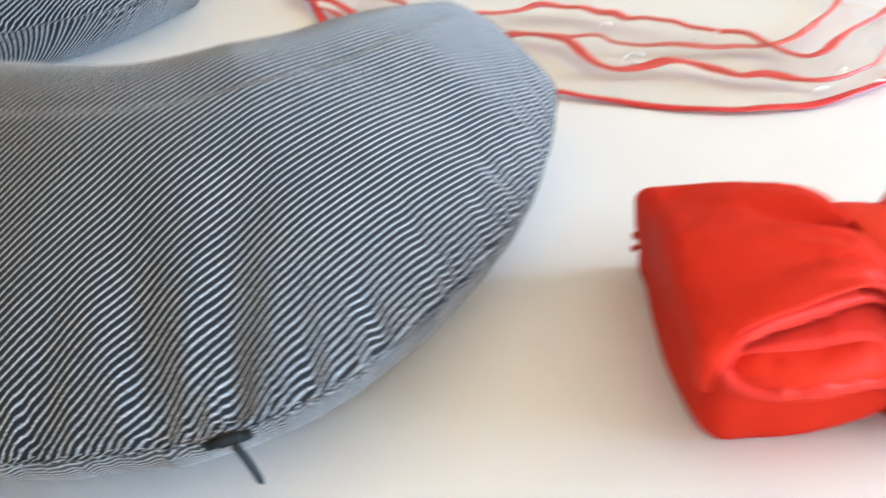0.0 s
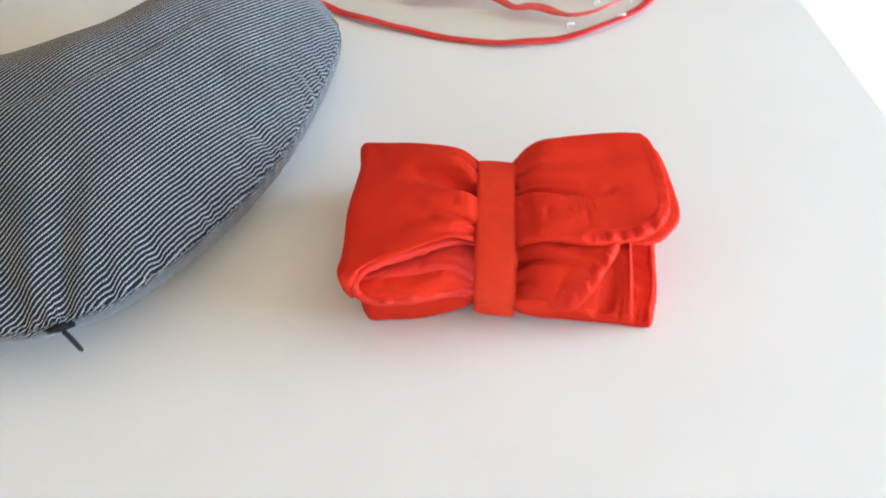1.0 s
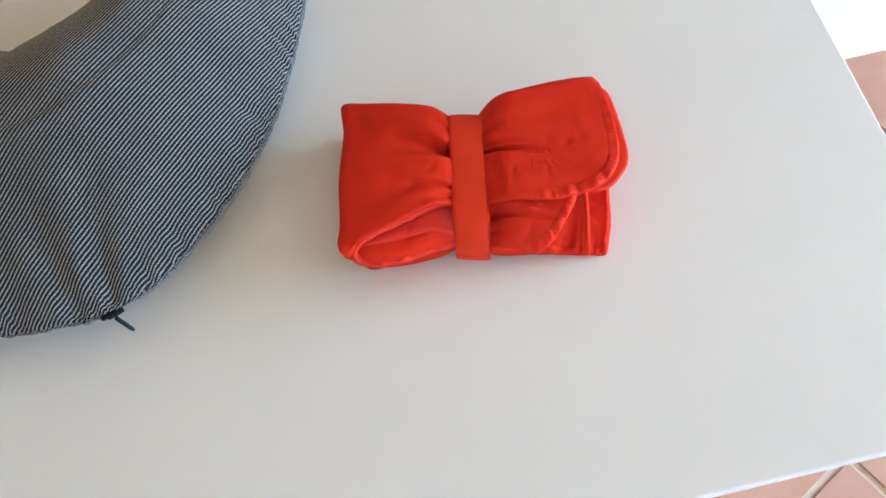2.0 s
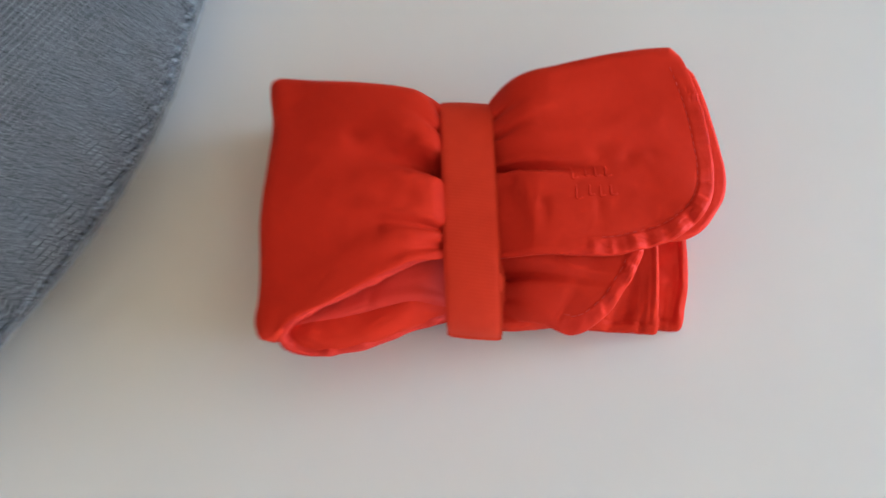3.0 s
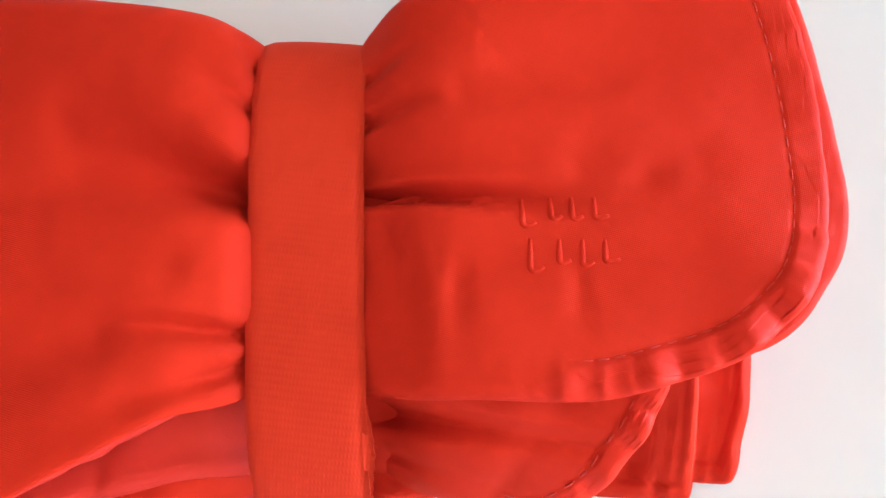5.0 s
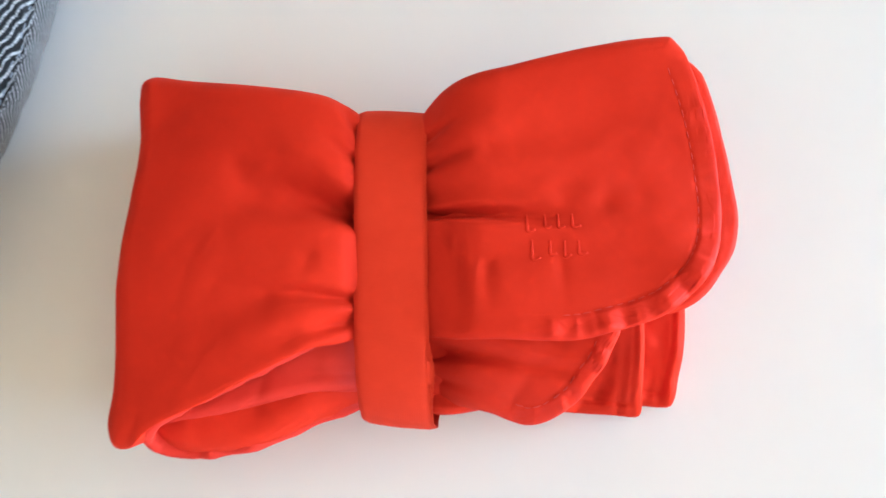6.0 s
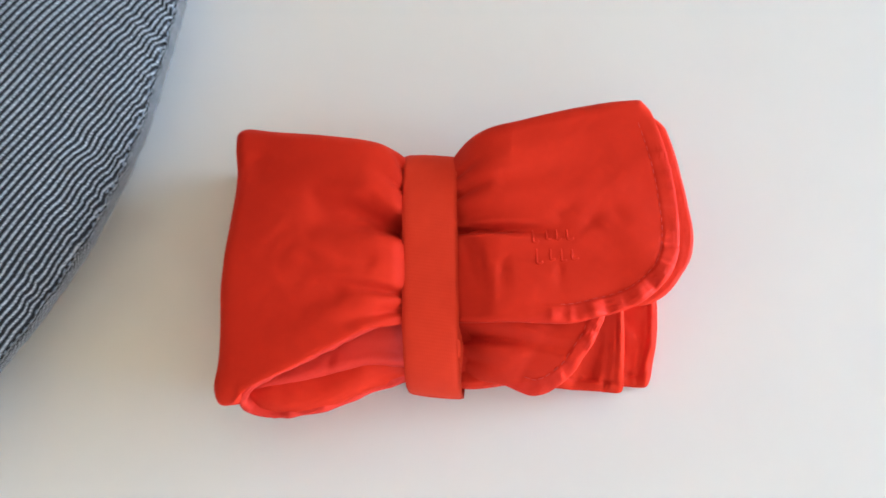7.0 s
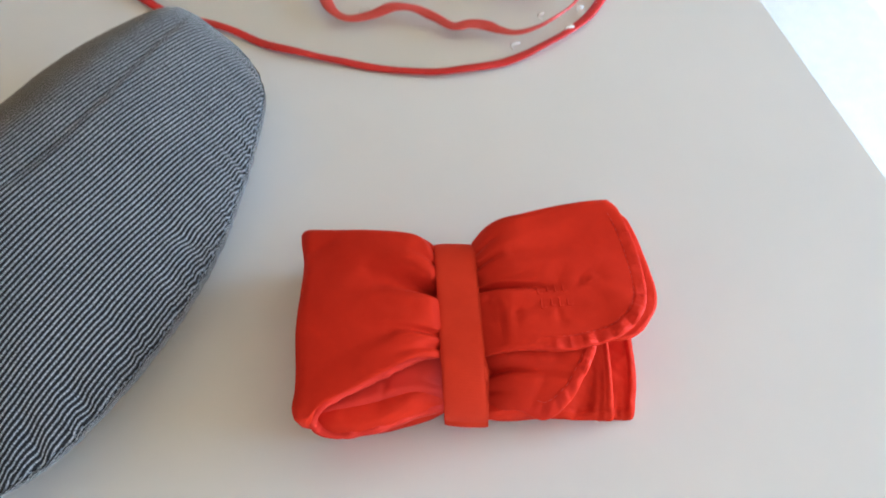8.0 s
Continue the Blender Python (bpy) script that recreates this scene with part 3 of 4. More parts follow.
slab(
    "cover", [(-0.1440, 0.0775), (-0.1487, 0.0735), (-0.1472, 0.064), (-0.140, 0.040), (-0.136, 0.010), (-0.131, -0.030), (-0.1245, -0.062), (-0.1222, -0.078), (-0.1212, -0.0920),
              (-0.1160, -0.0998), (-0.1075, -0.0982), (-0.098, -0.0885), (-0.078, -0.0760), (-0.050, -0.0560), (-0.038, -0.0480), (-0.020, -0.0400), (-0.006, -0.02), (0.0, 0.01), (-0.006, 0.056),
              (-0.020, 0.0645), (-0.034, 0.0675), (-0.043, 0.0710), (-0.052, 0.0738), (-0.066, 0.0750), (-0.093, 0.0756), (-0.125, 0.0762)],
    (-0.075, 0.0), cover_top, cover_under, pouch, RED, roll=0.010, edge=0.80, tuck=0.07, n=520, rings=130, seed=7,
    wrinkle=lambda x, y: 0.0014 * ripple(x, y, 0.10, 17, 1) + 0.00032 * ripple(x, y, 0.036, 27, 2) - creases(x, y, LEFT_GATHERS)
    - creases(x, y, [(-0.128, 0.05, -55, 0.08, 0.0030, 0.012, 0.02), (-0.06, -0.03, 205, 0.07, 0.002, 0.006, 0.012)]))

# right side: four layers, the flap on top
def right_bottom(x, y):
    return 0.0085 + 0.006 * np.clip((y + 0.05) / 0.03, 0, 1) + 0.024 * np.clip((0.112 - x) / 0.08, 0, 1)


slab("bottom_layer", [(0.0, 0.060), (0.05, 0.088), (0.105, 0.100), (0.120, 0.095), (0.129, 0.05), (0.1325, 0.01), (0.1345, -0.014), (0.1335, -0.032), (0.1322, -0.0455), (0.1305, -0.0490),
                      (0.126, -0.0500), (0.10, -0.0510), (0.06, -0.056), (0.01, -0.064), (-0.01, 0.0)],
     (0.07, 0.015), lambda x, y: np.maximum(right_bottom(x, y), lift(x, y) + 0.006), lift, pouch, RED, roll=0.006, edge=0.35, seed=8, hem=0.007,
     hem_where=lambda x, y: (x > 0.05) * 1.0,
     wrinkle=lambda x, y: 0.0012 * ripple(x, y, 0.04, 18) - creases(x, y, [(0.1245, -0.050, 92, 0.05, 0.0028, 0.0022, 0.003), (0.1185, -0.048, 88, 0.045, 0.0020, 0.0022, 0.003)]))
slab("middle_layer", [(0.0, 0.055), (0.05, 0.080), (0.10, 0.085), (0.107, 0.06), (0.108, 0.0), (0.1115, -0.022), (0.1135, -0.040), (0.1145, -0.0545), (0.1133, -0.0562),
                      (0.10, -0.0572), (0.077, -0.0588), (0.05, -0.060), (0.01, -0.066), (-0.01, 0.0)],
     (0.06, 0.01), lambda x, y: 0.0175 + 0.030 * np.clip((y + 0.057) / 0.05, 0, 1) + 0.016 * np.clip((0.09 - x) / 0.05, 0, 1), lambda x, y: np.maximum(0.0130 - 0.008 * np.clip((y + 0.04) / 0.03, 0, 1), lift(x, y) + 0.004), pouch, RED,
     roll=0.004, edge=0.4, seed=9, hem=0.006, hem_where=lambda x, y: (x > 0.06) * 1.0,
     wrinkle=lambda x, y: 0.0010 * ripple(x, y, 0.03, 19)
     - creases(x, y, [(0.1035, -0.058, 93, 0.055, 0.0030, 0.0016, 0.003), (0.094, -0.045, 84, 0.04, 0.0050, 0.0040, 0.004), (0.084, -0.058, 76, 0.04, 0.0025, 0.003, 0.004)]))


TONGUE_FOLDS = [(0.012, -0.039, -2, 0.080, 0.0110, 0.0040, 0.003), (0.02, -0.052, -10, 0.03, 0.003, 0.002, 0.004), (0.05, -0.06, 60, 0.03, 0.002, 0.003, 0.004)]


def tongue_top(x, y):
    return 0.0715 - pinch(x, y) - 0.20 * np.clip(-y - 0.02, 0, 1) - 22.0 * np.clip(-y - 0.036, 0, 1) ** 2 - 0.15 * np.clip(-y - 0.036, 0, 1) - 0.08 * np.clip(x - 0.05, 0, 1)


tongue, tongue_line, tongue_z = slab("inner_tongue", [(0.0, -0.012), (0.05, -0.005), (0.092, 0.0), (0.0955, -0.012), (0.0950, -0.021), (0.0925, -0.029), (0.0895, -0.0375), (0.0855, -0.0445), (0.0815, -0.0525), (0.0745, -0.0600), (0.067, -0.0652),
                      (0.0595, -0.0672), (0.052, -0.0662), (0.043, -0.0640), (0.028, -0.0625), (0.0, -0.058)],
     (0.047, -0.032), tongue_top, lambda x, y: np.maximum(tongue_top(x, y) - creases(x, y, TONGUE_FOLDS) - 0.006 - 0.012 * np.clip((y + 0.035) / 0.03, 0, 1), 0.002), pouch, RED, roll=0.004, edge=0.45, n=360, rings=70, seed=10,
     hem=0.0085, hem_where=lambda x, y: np.clip((x - 0.040) / 0.030, 0, 1), pucker=0.0026, hem_cloth=RED_EDGE,
     wrinkle=lambda x, y: 0.0014 * ripple(x, y, 0.045, 20, 2) - creases(x, y, TONGUE_FOLDS))

RIGHT_GATHERS = [
    (0.004, 0.0195, 4, 0.070, 0.0160, 0.0017, 0.0050),
    (0.004, 0.0275, 7, 0.105, 0.0050, 0.0075, 0.0130),
    (0.001, 0.041, 24, 0.040, 0.0045, 0.0026, 0.006),
    (0.000, 0.056, 34, 0.028, 0.0030, 0.0022, 0.005),
    (0.013, 0.009, -72, 0.052, 0.0050, 0.0050, 0.0062),
    (0.021, 0.001, -80, 0.036, 0.0016, 0.0024, 0.0045),
    (0.034, -0.004, -84, 0.030, 0.0012, 0.0040, 0.006),
    (0.030, 0.050, 18, 0.070, 0.0020, 0.0070, 0.013),
    (0.028, 0.002, 6, 0.075, 0.0016, 0.0070, 0.014),
    (0.066, 0.000, -80, 0.024, 0.0008, 0.0030, 0.006),
    (0.063, 0.034, 46, 0.030, 0.0012, 0.0060, 0.010),
    (0.082, 0.034, 60, 0.024, 0.0010, 0.0050, 0.009),
    (0.096, 0.040, 40, 0.030, 0.0009, 0.0070, 0.012),
]


def flap_top(x, y):
    z = 0.082 - 0.09 * np.clip(x - 0.03, 0, 1) - 1.2 * np.clip(y - (0.035 + 0.42 * np.clip(x, 0, 1)), 0, 1) ** 2
    z = z - 0.05 * np.clip(0.01 - y, 0, 1)
    return z - pinch(x, y)


def flap_under(x, y):
    back = y - (0.064 + 0.42 * np.clip(x, 0, 1))
    return blend(flap_top(x, y) - creases(x, y, RIGHT_GATHERS) - 0.0058, 0.030 + 0 * x, (back + 0.010) / 0.016)


slab("flap_lining", [(0.0, 0.05), (0.05, 0.088), (0.095, 0.104), (0.112, 0.1085), (0.1205, 0.1035), (0.1222, 0.1015), (0.1290, 0.0860), (0.1354, 0.0665), (0.1402, 0.0500), (0.1433, 0.0355), (0.1424, 0.0220),
                     (0.1370, 0.0100), (0.1320, 0.0012), (0.1255, -0.0055), (0.116, -0.0108), (0.10, -0.013), (0.05, -0.020), (0.0, -0.02)],
     (0.075, 0.04), lambda x, y: flap_top(x, y) - 0.0070 - 0.10 * np.clip(x - 0.10, 0, 1), lambda x, y: flap_top(x, y) - creases(x, y, RIGHT_GATHERS) - 0.012 - 0.10 * np.clip(x - 0.10, 0, 1),
     pouch, RED, roll=0.004, edge=0.5, seed=11, wrinkle=lambda x, y: 0.0006 * ripple(x, y, 0.03, 21) - creases(x, y, RIGHT_GATHERS))
FLAP = [(-0.012, 0.02), (-0.008, 0.058), (-0.006, 0.0695), (-0.001, 0.0775), (0.006, 0.0825), (0.018, 0.0878), (0.031, 0.0922), (0.056, 0.1020), (0.082, 0.1108), (0.0955, 0.1145),
        (0.1040, 0.1162), (0.1055, 0.1155), (0.1100, 0.1095), (0.1128, 0.1020), (0.1168, 0.0930), (0.1238, 0.0745), (0.1290, 0.0555), (0.1321, 0.0400), (0.1331, 0.0240), (0.1314, 0.0133), (0.1278, 0.0047),
        (0.1212, -0.0043), (0.1130, -0.0122), (0.1050, -0.0170), (0.0932, -0.0222), (0.0790, -0.0278), (0.069, -0.0300), (0.045, -0.0325), (0.018, -0.0350), (-0.004, -0.030)]
flap, flap_line, flap_z = slab(
    "flap", FLAP, (0.055, 0.035), flap_top, flap_under, pouch, RED, roll=0.010, edge=lambda x, y: blend(0.62, 0.85, (y - 0.03) / 0.03), n=560, rings=140, hem=0.0105, seed=12, pucker=0.0030, hem_cloth=RED_EDGE,
    hem_where=lambda x, y: np.clip((x - 0.045) / 0.04, 0, 1) * np.clip(0.30 + 0.7 * np.clip((0.035 - y) / 0.02, 0, 1), 0, 1) * np.clip((0.10 - y) / 0.02, 0, 1),
    wrinkle=lambda x, y: 0.0013 * ripple(x, y, 0.085, 22, 1) + 0.00024 * ripple(x, y, 0.034, 28, 2) - creases(x, y, RIGHT_GATHERS))


def stitch_rows(line, height, inset, keep, gap):
    step = np.roll(line, -1, 0) - np.roll(line, 1, 0)
    step /= np.linalg.norm(step, axis=1)[:, None]
    inward = np.c_[step[:, 1], -step[:, 0]]
    if ((line.mean(0) - line) * inward).sum() < 0:
        inward = -inward
    rows, far, last = [], 0.0, -1.0
    for i in range(len(line)):
        far += np.linalg.norm(line[i] - line[i - 1]) if i else 0.0
        q = line[i] + inward[i] * inset
        if far - last < gap or not keep(q[0], q[1]):
            continue
        last = far
        z = height(q[0], q[1])[0]
        z2 = height(q[0] + step[i, 0] * 0.001, q[1] + step[i, 1] * 0.001)[0]
        rows.append((q[0], q[1], z, step[i, 0], step[i, 1], (z2 - z) / 0.001))
    return rows


row_of_stitches = dashes("stitching", stitch_rows(flap_line, flap_z, 0.0105, lambda x, y: x > 0.066 and (y < 0.09 or x > 0.104) and y < 0.098, 0.0052), THREAD_RED, flap, 0.0034, 0.0005)
tagged(row_of_stitches, "row of small red stitches", kind="stuff")
tongue_stitches = dashes("stitching", stitch_rows(tongue_line, tongue_z, 0.0080, lambda x, y: x > 0.052 and y < -0.022, 0.0056), THREAD_RED, tongue, 0.0038, 0.0007)
tagged(tongue_stitches, "row of small red stitches", kind="stuff")

# raised mark on the flap: two rows of plain curved strokes
def raised_hook(at, size, tall):
    """A raised stroke that runs down and curls away at its foot, lying on the flap."""
    u = np.linspace(0, 1, 14)
    bow = np.clip((u - 0.55) / 0.45, 0, 1)
    lx = 0.0004 * u + size * 0.62 * bow ** 1.5
    ly = -tall * np.sin(np.clip(u / 0.8, 0, 1) * np.pi / 2) + 0.16 * tall * bow ** 3
    x = at[0] + lx - 0.10 * ly
    y = at[1] + ly + 0.12 * lx
    z = flap_z(x, y) - 0.0004
    path = np.c_[x, y, z]
    t = np.gradient(path, axis=0)
    t /= np.linalg.norm(t, axis=1)[:, None]
    verts, faces, sides = [], [], 8
    for i in range(len(path)):
        side = np.cross(t[i], (0, 0, 1))
        side /= max(np.linalg.norm(side), 1e-6)
        w = 0.00105 * (0.45 + 0.55 * math.sin(math.pi * min(max(u[i], 0.04), 0.96)) ** 0.4)
        for k in range(sides):
            q = 2 * math.pi * k / sides
            verts.append(path[i] + side * w * math.cos(q) + np.array((0, 0, 0.75 * w * math.sin(q))))
    for i in range(len(path) - 1):
        for k in range(sides):
            a, b = i * sides + k, i * sides + (k + 1) % sides
            faces.append((a, b, b + sides, a + sides))
    faces += [tuple(range(sides))[::-1], tuple(range((len(path) - 1) * sides, len(path) * sides))]
    mesh_part("raised_stroke", verts, faces, RED, flap, "tone-on-tone raised stroke")


for row_x, row_y, hooks in ((0.0480, 0.0230, ((0.0, 0.0058, 0.0085), (0.0078, 0.0046, 0.0065), (0.0135, 0.0046, 0.0065), (0.0195, 0.0060, 0.0062))),
                            (0.0515, 0.0115, ((0.0, 0.0058, 0.0090), (0.0078, 0.0046, 0.0066), (0.0140, 0.0046, 0.0072), (0.0200, 0.0062, 0.0062)))):
    for hx, size, tall in hooks:
        raised_hook((row_x + hx, row_y + 0.12 * hx), size, tall)

# strap
def strap_loop(x_shift, grow, y_from, y_to):
    """Points round the bundle, in the strap's own y and z, from y_from over the top to y_to."""
    pts = []
    for a in np.linspace(radians(y_from), radians(y_to), 120):
        c, s = math.cos(a), math.sin(a)
        yy = 0.0745 * math.copysign(abs(c) ** (0.62 if s > 0 else 1.0), c) * grow
        zz = 0.0355 + 0.0380 * math.copysign(abs(s) ** 0.70, s) * grow
        pts.append((yy - 0.0005, max(zz, 0.0006)))
    return np.array(pts)


def strap(name, x_shift, width, grow, y_from, y_to, parent, thick=0.0010):
    loop = strap_loop(x_shift, grow, y_from, y_to)
    cols = 14
    verts, faces = [], []
    t = np.gradient(loop, axis=0)
    t /= np.linalg.norm(t, axis=1)[:, None]
    nrm = np.c_[t[:, 1], -t[:, 0]]
    if (nrm[len(nrm) // 2, 1]) < 0:
        nrm = -nrm
    for side in (1, 0):
        for i, (yy, zz) in enumerate(loop):
            mid = 0.002 - 0.0222 * (yy + 0.075) / 0.145 + x_shift * np.clip((yy + 0.070) / 0.032, 0, 1) * np.clip((-0.038 - yy) / 0.014, 0, 1)
            for k in range(cols):
                u = k / (cols - 1) - 0.5
                sag = -0.0007 * (2 * u) ** 2 + 0.0007 * math.sin(yy * 90 + u * 3) * abs(u)
                off = (thick if side else 0.0) * (0.3 if k in (0, cols - 1) and side else 1.0) + sag
                wob = 0.00014 * math.sin(i * 1.1) * (1 if k in (0, cols - 1) else 0)
                verts.append((mid + u * width * (1 + 2 * wob) + wob, yy + nrm[i, 0] * off + u * width * 0.05, max(zz + nrm[i, 1] * off, 0.0004 + 0.0008 * side)))
    n = len(loop)
    base = n * cols
    for i in range(n - 1):
        for k in range(cols - 1):
            a = i * cols + k
            faces.append((a, a + 1, a + cols + 1, a + cols))
            faces.append((base + a, base + a + cols, base + a + cols + 1, base + a + 1))
        for k in (0, cols - 1):
            a = i * cols + k
            faces.append((a, a + cols, base + a + cols, base + a))
    for i in (0, n - 1):
        for k in range(cols - 1):
            a = i * cols + k
            faces.append((a, base + a, base + a + 1, a + 1))
    return mesh_part(name, verts, faces, WEBBING, parent, "red ribbed webbing strap")


strap("strap", 0.0, 0.0330, 1.0, -178, 182, pouch)
strap("strap_end", 0.0038, 0.0325, 0.988, 110, 200, pouch)

# two loose thread ends at the far corner
for ky, kz in ((0.0665, 0.0250), (0.0640, 0.0165)):
    curl = [(-0.1436 - 0.0036 * math.sin(q * 2.6), ky + 0.0014 * math.cos(q * 4.0), kz + 0.0026 * math.sin(q * 3.4)) for q in np.linspace(0, 1, 12)]
    ribbon("thread_end", curl, 0.0026, 0.0026, THREAD_RED, pouch, label="short loose red thread end")

# ---- the striped crescent pillow ----
pillow = empty("pillow", (-0.33, 0.05, 0), "grey striped denim crescent-shaped nursing pillow with a black zip", "pillow")
PILLOW_OUT = [(-0.305, 0.306), (-0.272, 0.301), (-0.238, 0.276), (-0.213, 0.235), (-0.207, 0.18), (-0.207, 0.10), (-0.211, 0.05), (-0.227, -0.02), (-0.251, -0.08), (-0.285, -0.139),
              (-0.325, -0.175), (-0.376, -0.197), (-0.43, -0.209), (-0.55, -0.212), (-0.70, -0.165), (-0.86, -0.05), (-0.98, 0.12), (-1.02, 0.32),
              (-1.00, 0.52), (-0.90, 0.66), (-0.80, 0.675), (-0.722, 0.605)]
PILLOW_IN = [(-0.305, 0.306), (-0.342, 0.304), (-0.387, 0.270), (-0.421, 0.216), (-0.442, 0.170), (-0.468, 0.140), (-0.494, 0.116), (-0.505, 0.111), (-0.555, 0.108), (-0.62, 0.115),
             (-0.70, 0.165), (-0.775, 0.230), (-0.800, 0.285), (-0.765, 0.338), (-0.728, 0.374), (-0.698, 0.412), (-0.684, 0.466), (-0.692, 0.545), (-0.722, 0.605)]
SEAM_Z = 0.056
PN, PC = 900, 96
bend = 0.35 * np.linspace(0, 1, PN) + 0.65 * np.linspace(0, 1, PN) ** 1.8


def along(points):
    line = spline(points, 1600)
    far = np.linspace(0, 1, 1600)
    return np.stack([np.interp(bend, far, line[:, c]) for c in (0, 1)], 1)


p_out, p_in = along(PILLOW_OUT), along(PILLOW_IN)
# the outer seam is slightly scalloped where the cloth gathers
_run = np.r_[0, np.cumsum(np.linalg.norm(np.diff(p_out, axis=0), axis=1))]
_dir = np.gradient(p_out, axis=0)
_dir /= np.linalg.norm(_dir, axis=1)[:, None]
p_out = p_out + np.c_[_dir[:, 1], -_dir[:, 0]] * (0.003 * np.clip(_run / 0.06, 0, 1) * np.clip((_run[-1] - _run) / 0.06, 0, 1))[:, None]
scallop = 0.0013 * ripple(_run, 0 * _run, 0.022, 71, 2) * np.clip(_run / 0.06, 0, 1) * np.clip((_run[-1] - _run) / 0.06, 0, 1)
pp = (p_out + p_in) / 2
wide = np.maximum(np.linalg.norm(p_out - p_in, axis=1) / 2, 1e-5)
pside = (p_out - p_in) / 2 / wide[:, None]          # towards the outer edge
pside[0], pside[-1] = pside[1], pside[-2]
ps = np.r_[0, np.cumsum(np.linalg.norm(np.diff(p_out, axis=0), axis=1))]
plump = np.clip(wide / 0.165, 0, 1)
high = SEAM_Z + 0.004 + np.maximum(0.0940 * plump ** 0.85, np.where(ps < 0.6, 0.0866 * plump ** 0.65, 0))

PILLOW_CREASES = [(-0.322, -0.165, 106, 0.15, 0.0080, 0.0080, 0.021), (-0.350, -0.182, 121, 0.18, 0.0065, 0.0090, 0.025), (-0.337, -0.176, 96, 0.09, 0.0035, 0.0040, 0.010),
                  (-0.290, -0.140, 118, 0.10, 0.0024, 0.005, 0.012), (-0.400, -0.195, 105, 0.15, 0.0026, 0.008, 0.018),
                  (-0.494, 0.106, -70, 0.10, 0.008, 0.006, 0.022), (-0.215, 0.05, 195, 0.06, 0.003, 0.004, 0.012),
                  (-0.262, -0.105, 150, 0.05, 0.0025, 0.003, 0.009), (-0.236, -0.055, 150, 0.07, 0.0036, 0.004, 0.010), (-0.243, -0.072, 128, 0.06, 0.0030, 0.003, 0.009), (-0.211, 0.032, 150, 0.07, 0.0034, 0.0035, 0.010), (-0.214, 0.004, 168, 0.05, 0.0026, 0.003, 0.008),
                  (-0.266, -0.112, 118, 0.06, 0.0028, 0.003, 0.009)]


# short gathers that run in from the outer seam
gather_rng = random.Random(12)
_at = 0.10
while _at < 0.85:
    _i = int(np.argmin(np.abs(ps - _at)))
    _turn = math.degrees(math.atan2(-pside[_i, 1], -pside[_i, 0])) + gather_rng.uniform(-30, 30)
    PILLOW_CREASES.append((p_out[_i, 0] - 0.003 * pside[_i, 0], p_out[_i, 1] - 0.003 * pside[_i, 1], _turn, gather_rng.uniform(0.016, 0.052), gather_rng.uniform(0.0005, 0.0024),
                           gather_rng.uniform(0.0018, 0.0032), gather_rng.uniform(0.004, 0.008)))
    _at += gather_rng.uniform(0.009, 0.027)


def pillow_panel(upper):
    v = np.sin(np.linspace(-1, 1, PC) * np.pi / 2)
    verts = np.zeros((PN, PC, 3))
    cloth = np.zeros((PN, PC, 2))
    for i in range(PN):
        w = wide[i] * v
        xy = pp[i] + np.outer(-w, pside[i])      # v = -1 lies on the outer edge
        verts[i, :, :2] = xy + np.outer(scallop[i] * np.exp(-(1 - np.abs(v)) * wide[i] / 0.008) * (v < 0), pside[i])
        if upper:
            z = SEAM_Z + (high[i] - SEAM_Z) * (1 - np.abs(np.clip(v - 0.28 * (1 - v * v), -1, 1)) ** 1.75) ** np.where(v < 0, 0.64, 0.85)
        else:
            z = SEAM_Z - SEAM_Z * np.clip(1.4 * (1 - np.abs(v) ** 2.6) ** np.where(v > 0, 0.95, 0.68), 0, 1) + 0.0015
        verts[i, :, 2] = z
        run = np.r_[0, np.cumsum(np.hypot(np.diff(w), np.diff(z)))]
        run = run - run[PC // 2]
        cloth[i] = pp[i] + np.outer(-run, pside[i])
    x, y = verts[..., 0].ravel(), verts[..., 1].ravel()
    edge = (1 - np.abs(np.tile(v, PN))) * np.repeat(wide, PC)
    run = np.repeat(ps, PC)
    near = np.exp(-edge / 0.012) * np.clip(edge / 0.0015, 0, 1)
    seed = 31 if upper else 32
    side = np.where(np.tile(v, PN) < 0, 0.0, 3.0)
    drawn = 0.55 + 0.75 * np.clip(ripple(run + side, run * 0.1, 0.16, seed + 3, 1) + 0.3, 0, 1)
    puck = near * drawn * (0.0030 * ripple(run + side, run * 0.2 + side, 0.020, seed, 3))
    gather = np.exp(-((edge - 0.016) / 0.020) ** 2) * np.clip(edge / 0.004, 0, 1)
    puck = puck + gather * drawn * 0.0009 * ripple(run * 0.9 + side, run * 0.15 + edge * 0.25, 0.034, seed + 7, 2)
    z = verts[..., 2].ravel() + puck
    if upper:
        soft = np.clip(edge / 0.02, 0, 1)
        z = z - creases(x, y, PILLOW_CREASES) * np.clip(edge / 0.006, 0.0, 1) + soft * 0.0016 * ripple(x, y, 0.20, 33, 1)
        z = z - 0.0020 * np.exp(-(((edge - 0.0016) / 0.0009) ** 2))
    verts = np.c_[x, y, z]
    faces = []
    k = np.arange(PC - 1)
    for i in range(PN - 1):
        a = i * PC + k
        f = np.c_[a, a + 1, a + PC + 1, a + PC]
        faces += (f if upper else f[:, ::-1]).tolist()
    return verts, faces, cloth.reshape(-1, 2)


def lay_cloth(ob, cloth):
    """Stores the flat cloth's coordinates, in metres, as the mesh's UV map."""
    layer = ob.data.uv_layers.new(name="cloth")
    index = np.empty(len(ob.data.loops), int)
    ob.data.loops.foreach_get("vertex_index", index)
    layer.data.foreach_set("uv", cloth[index].ravel())


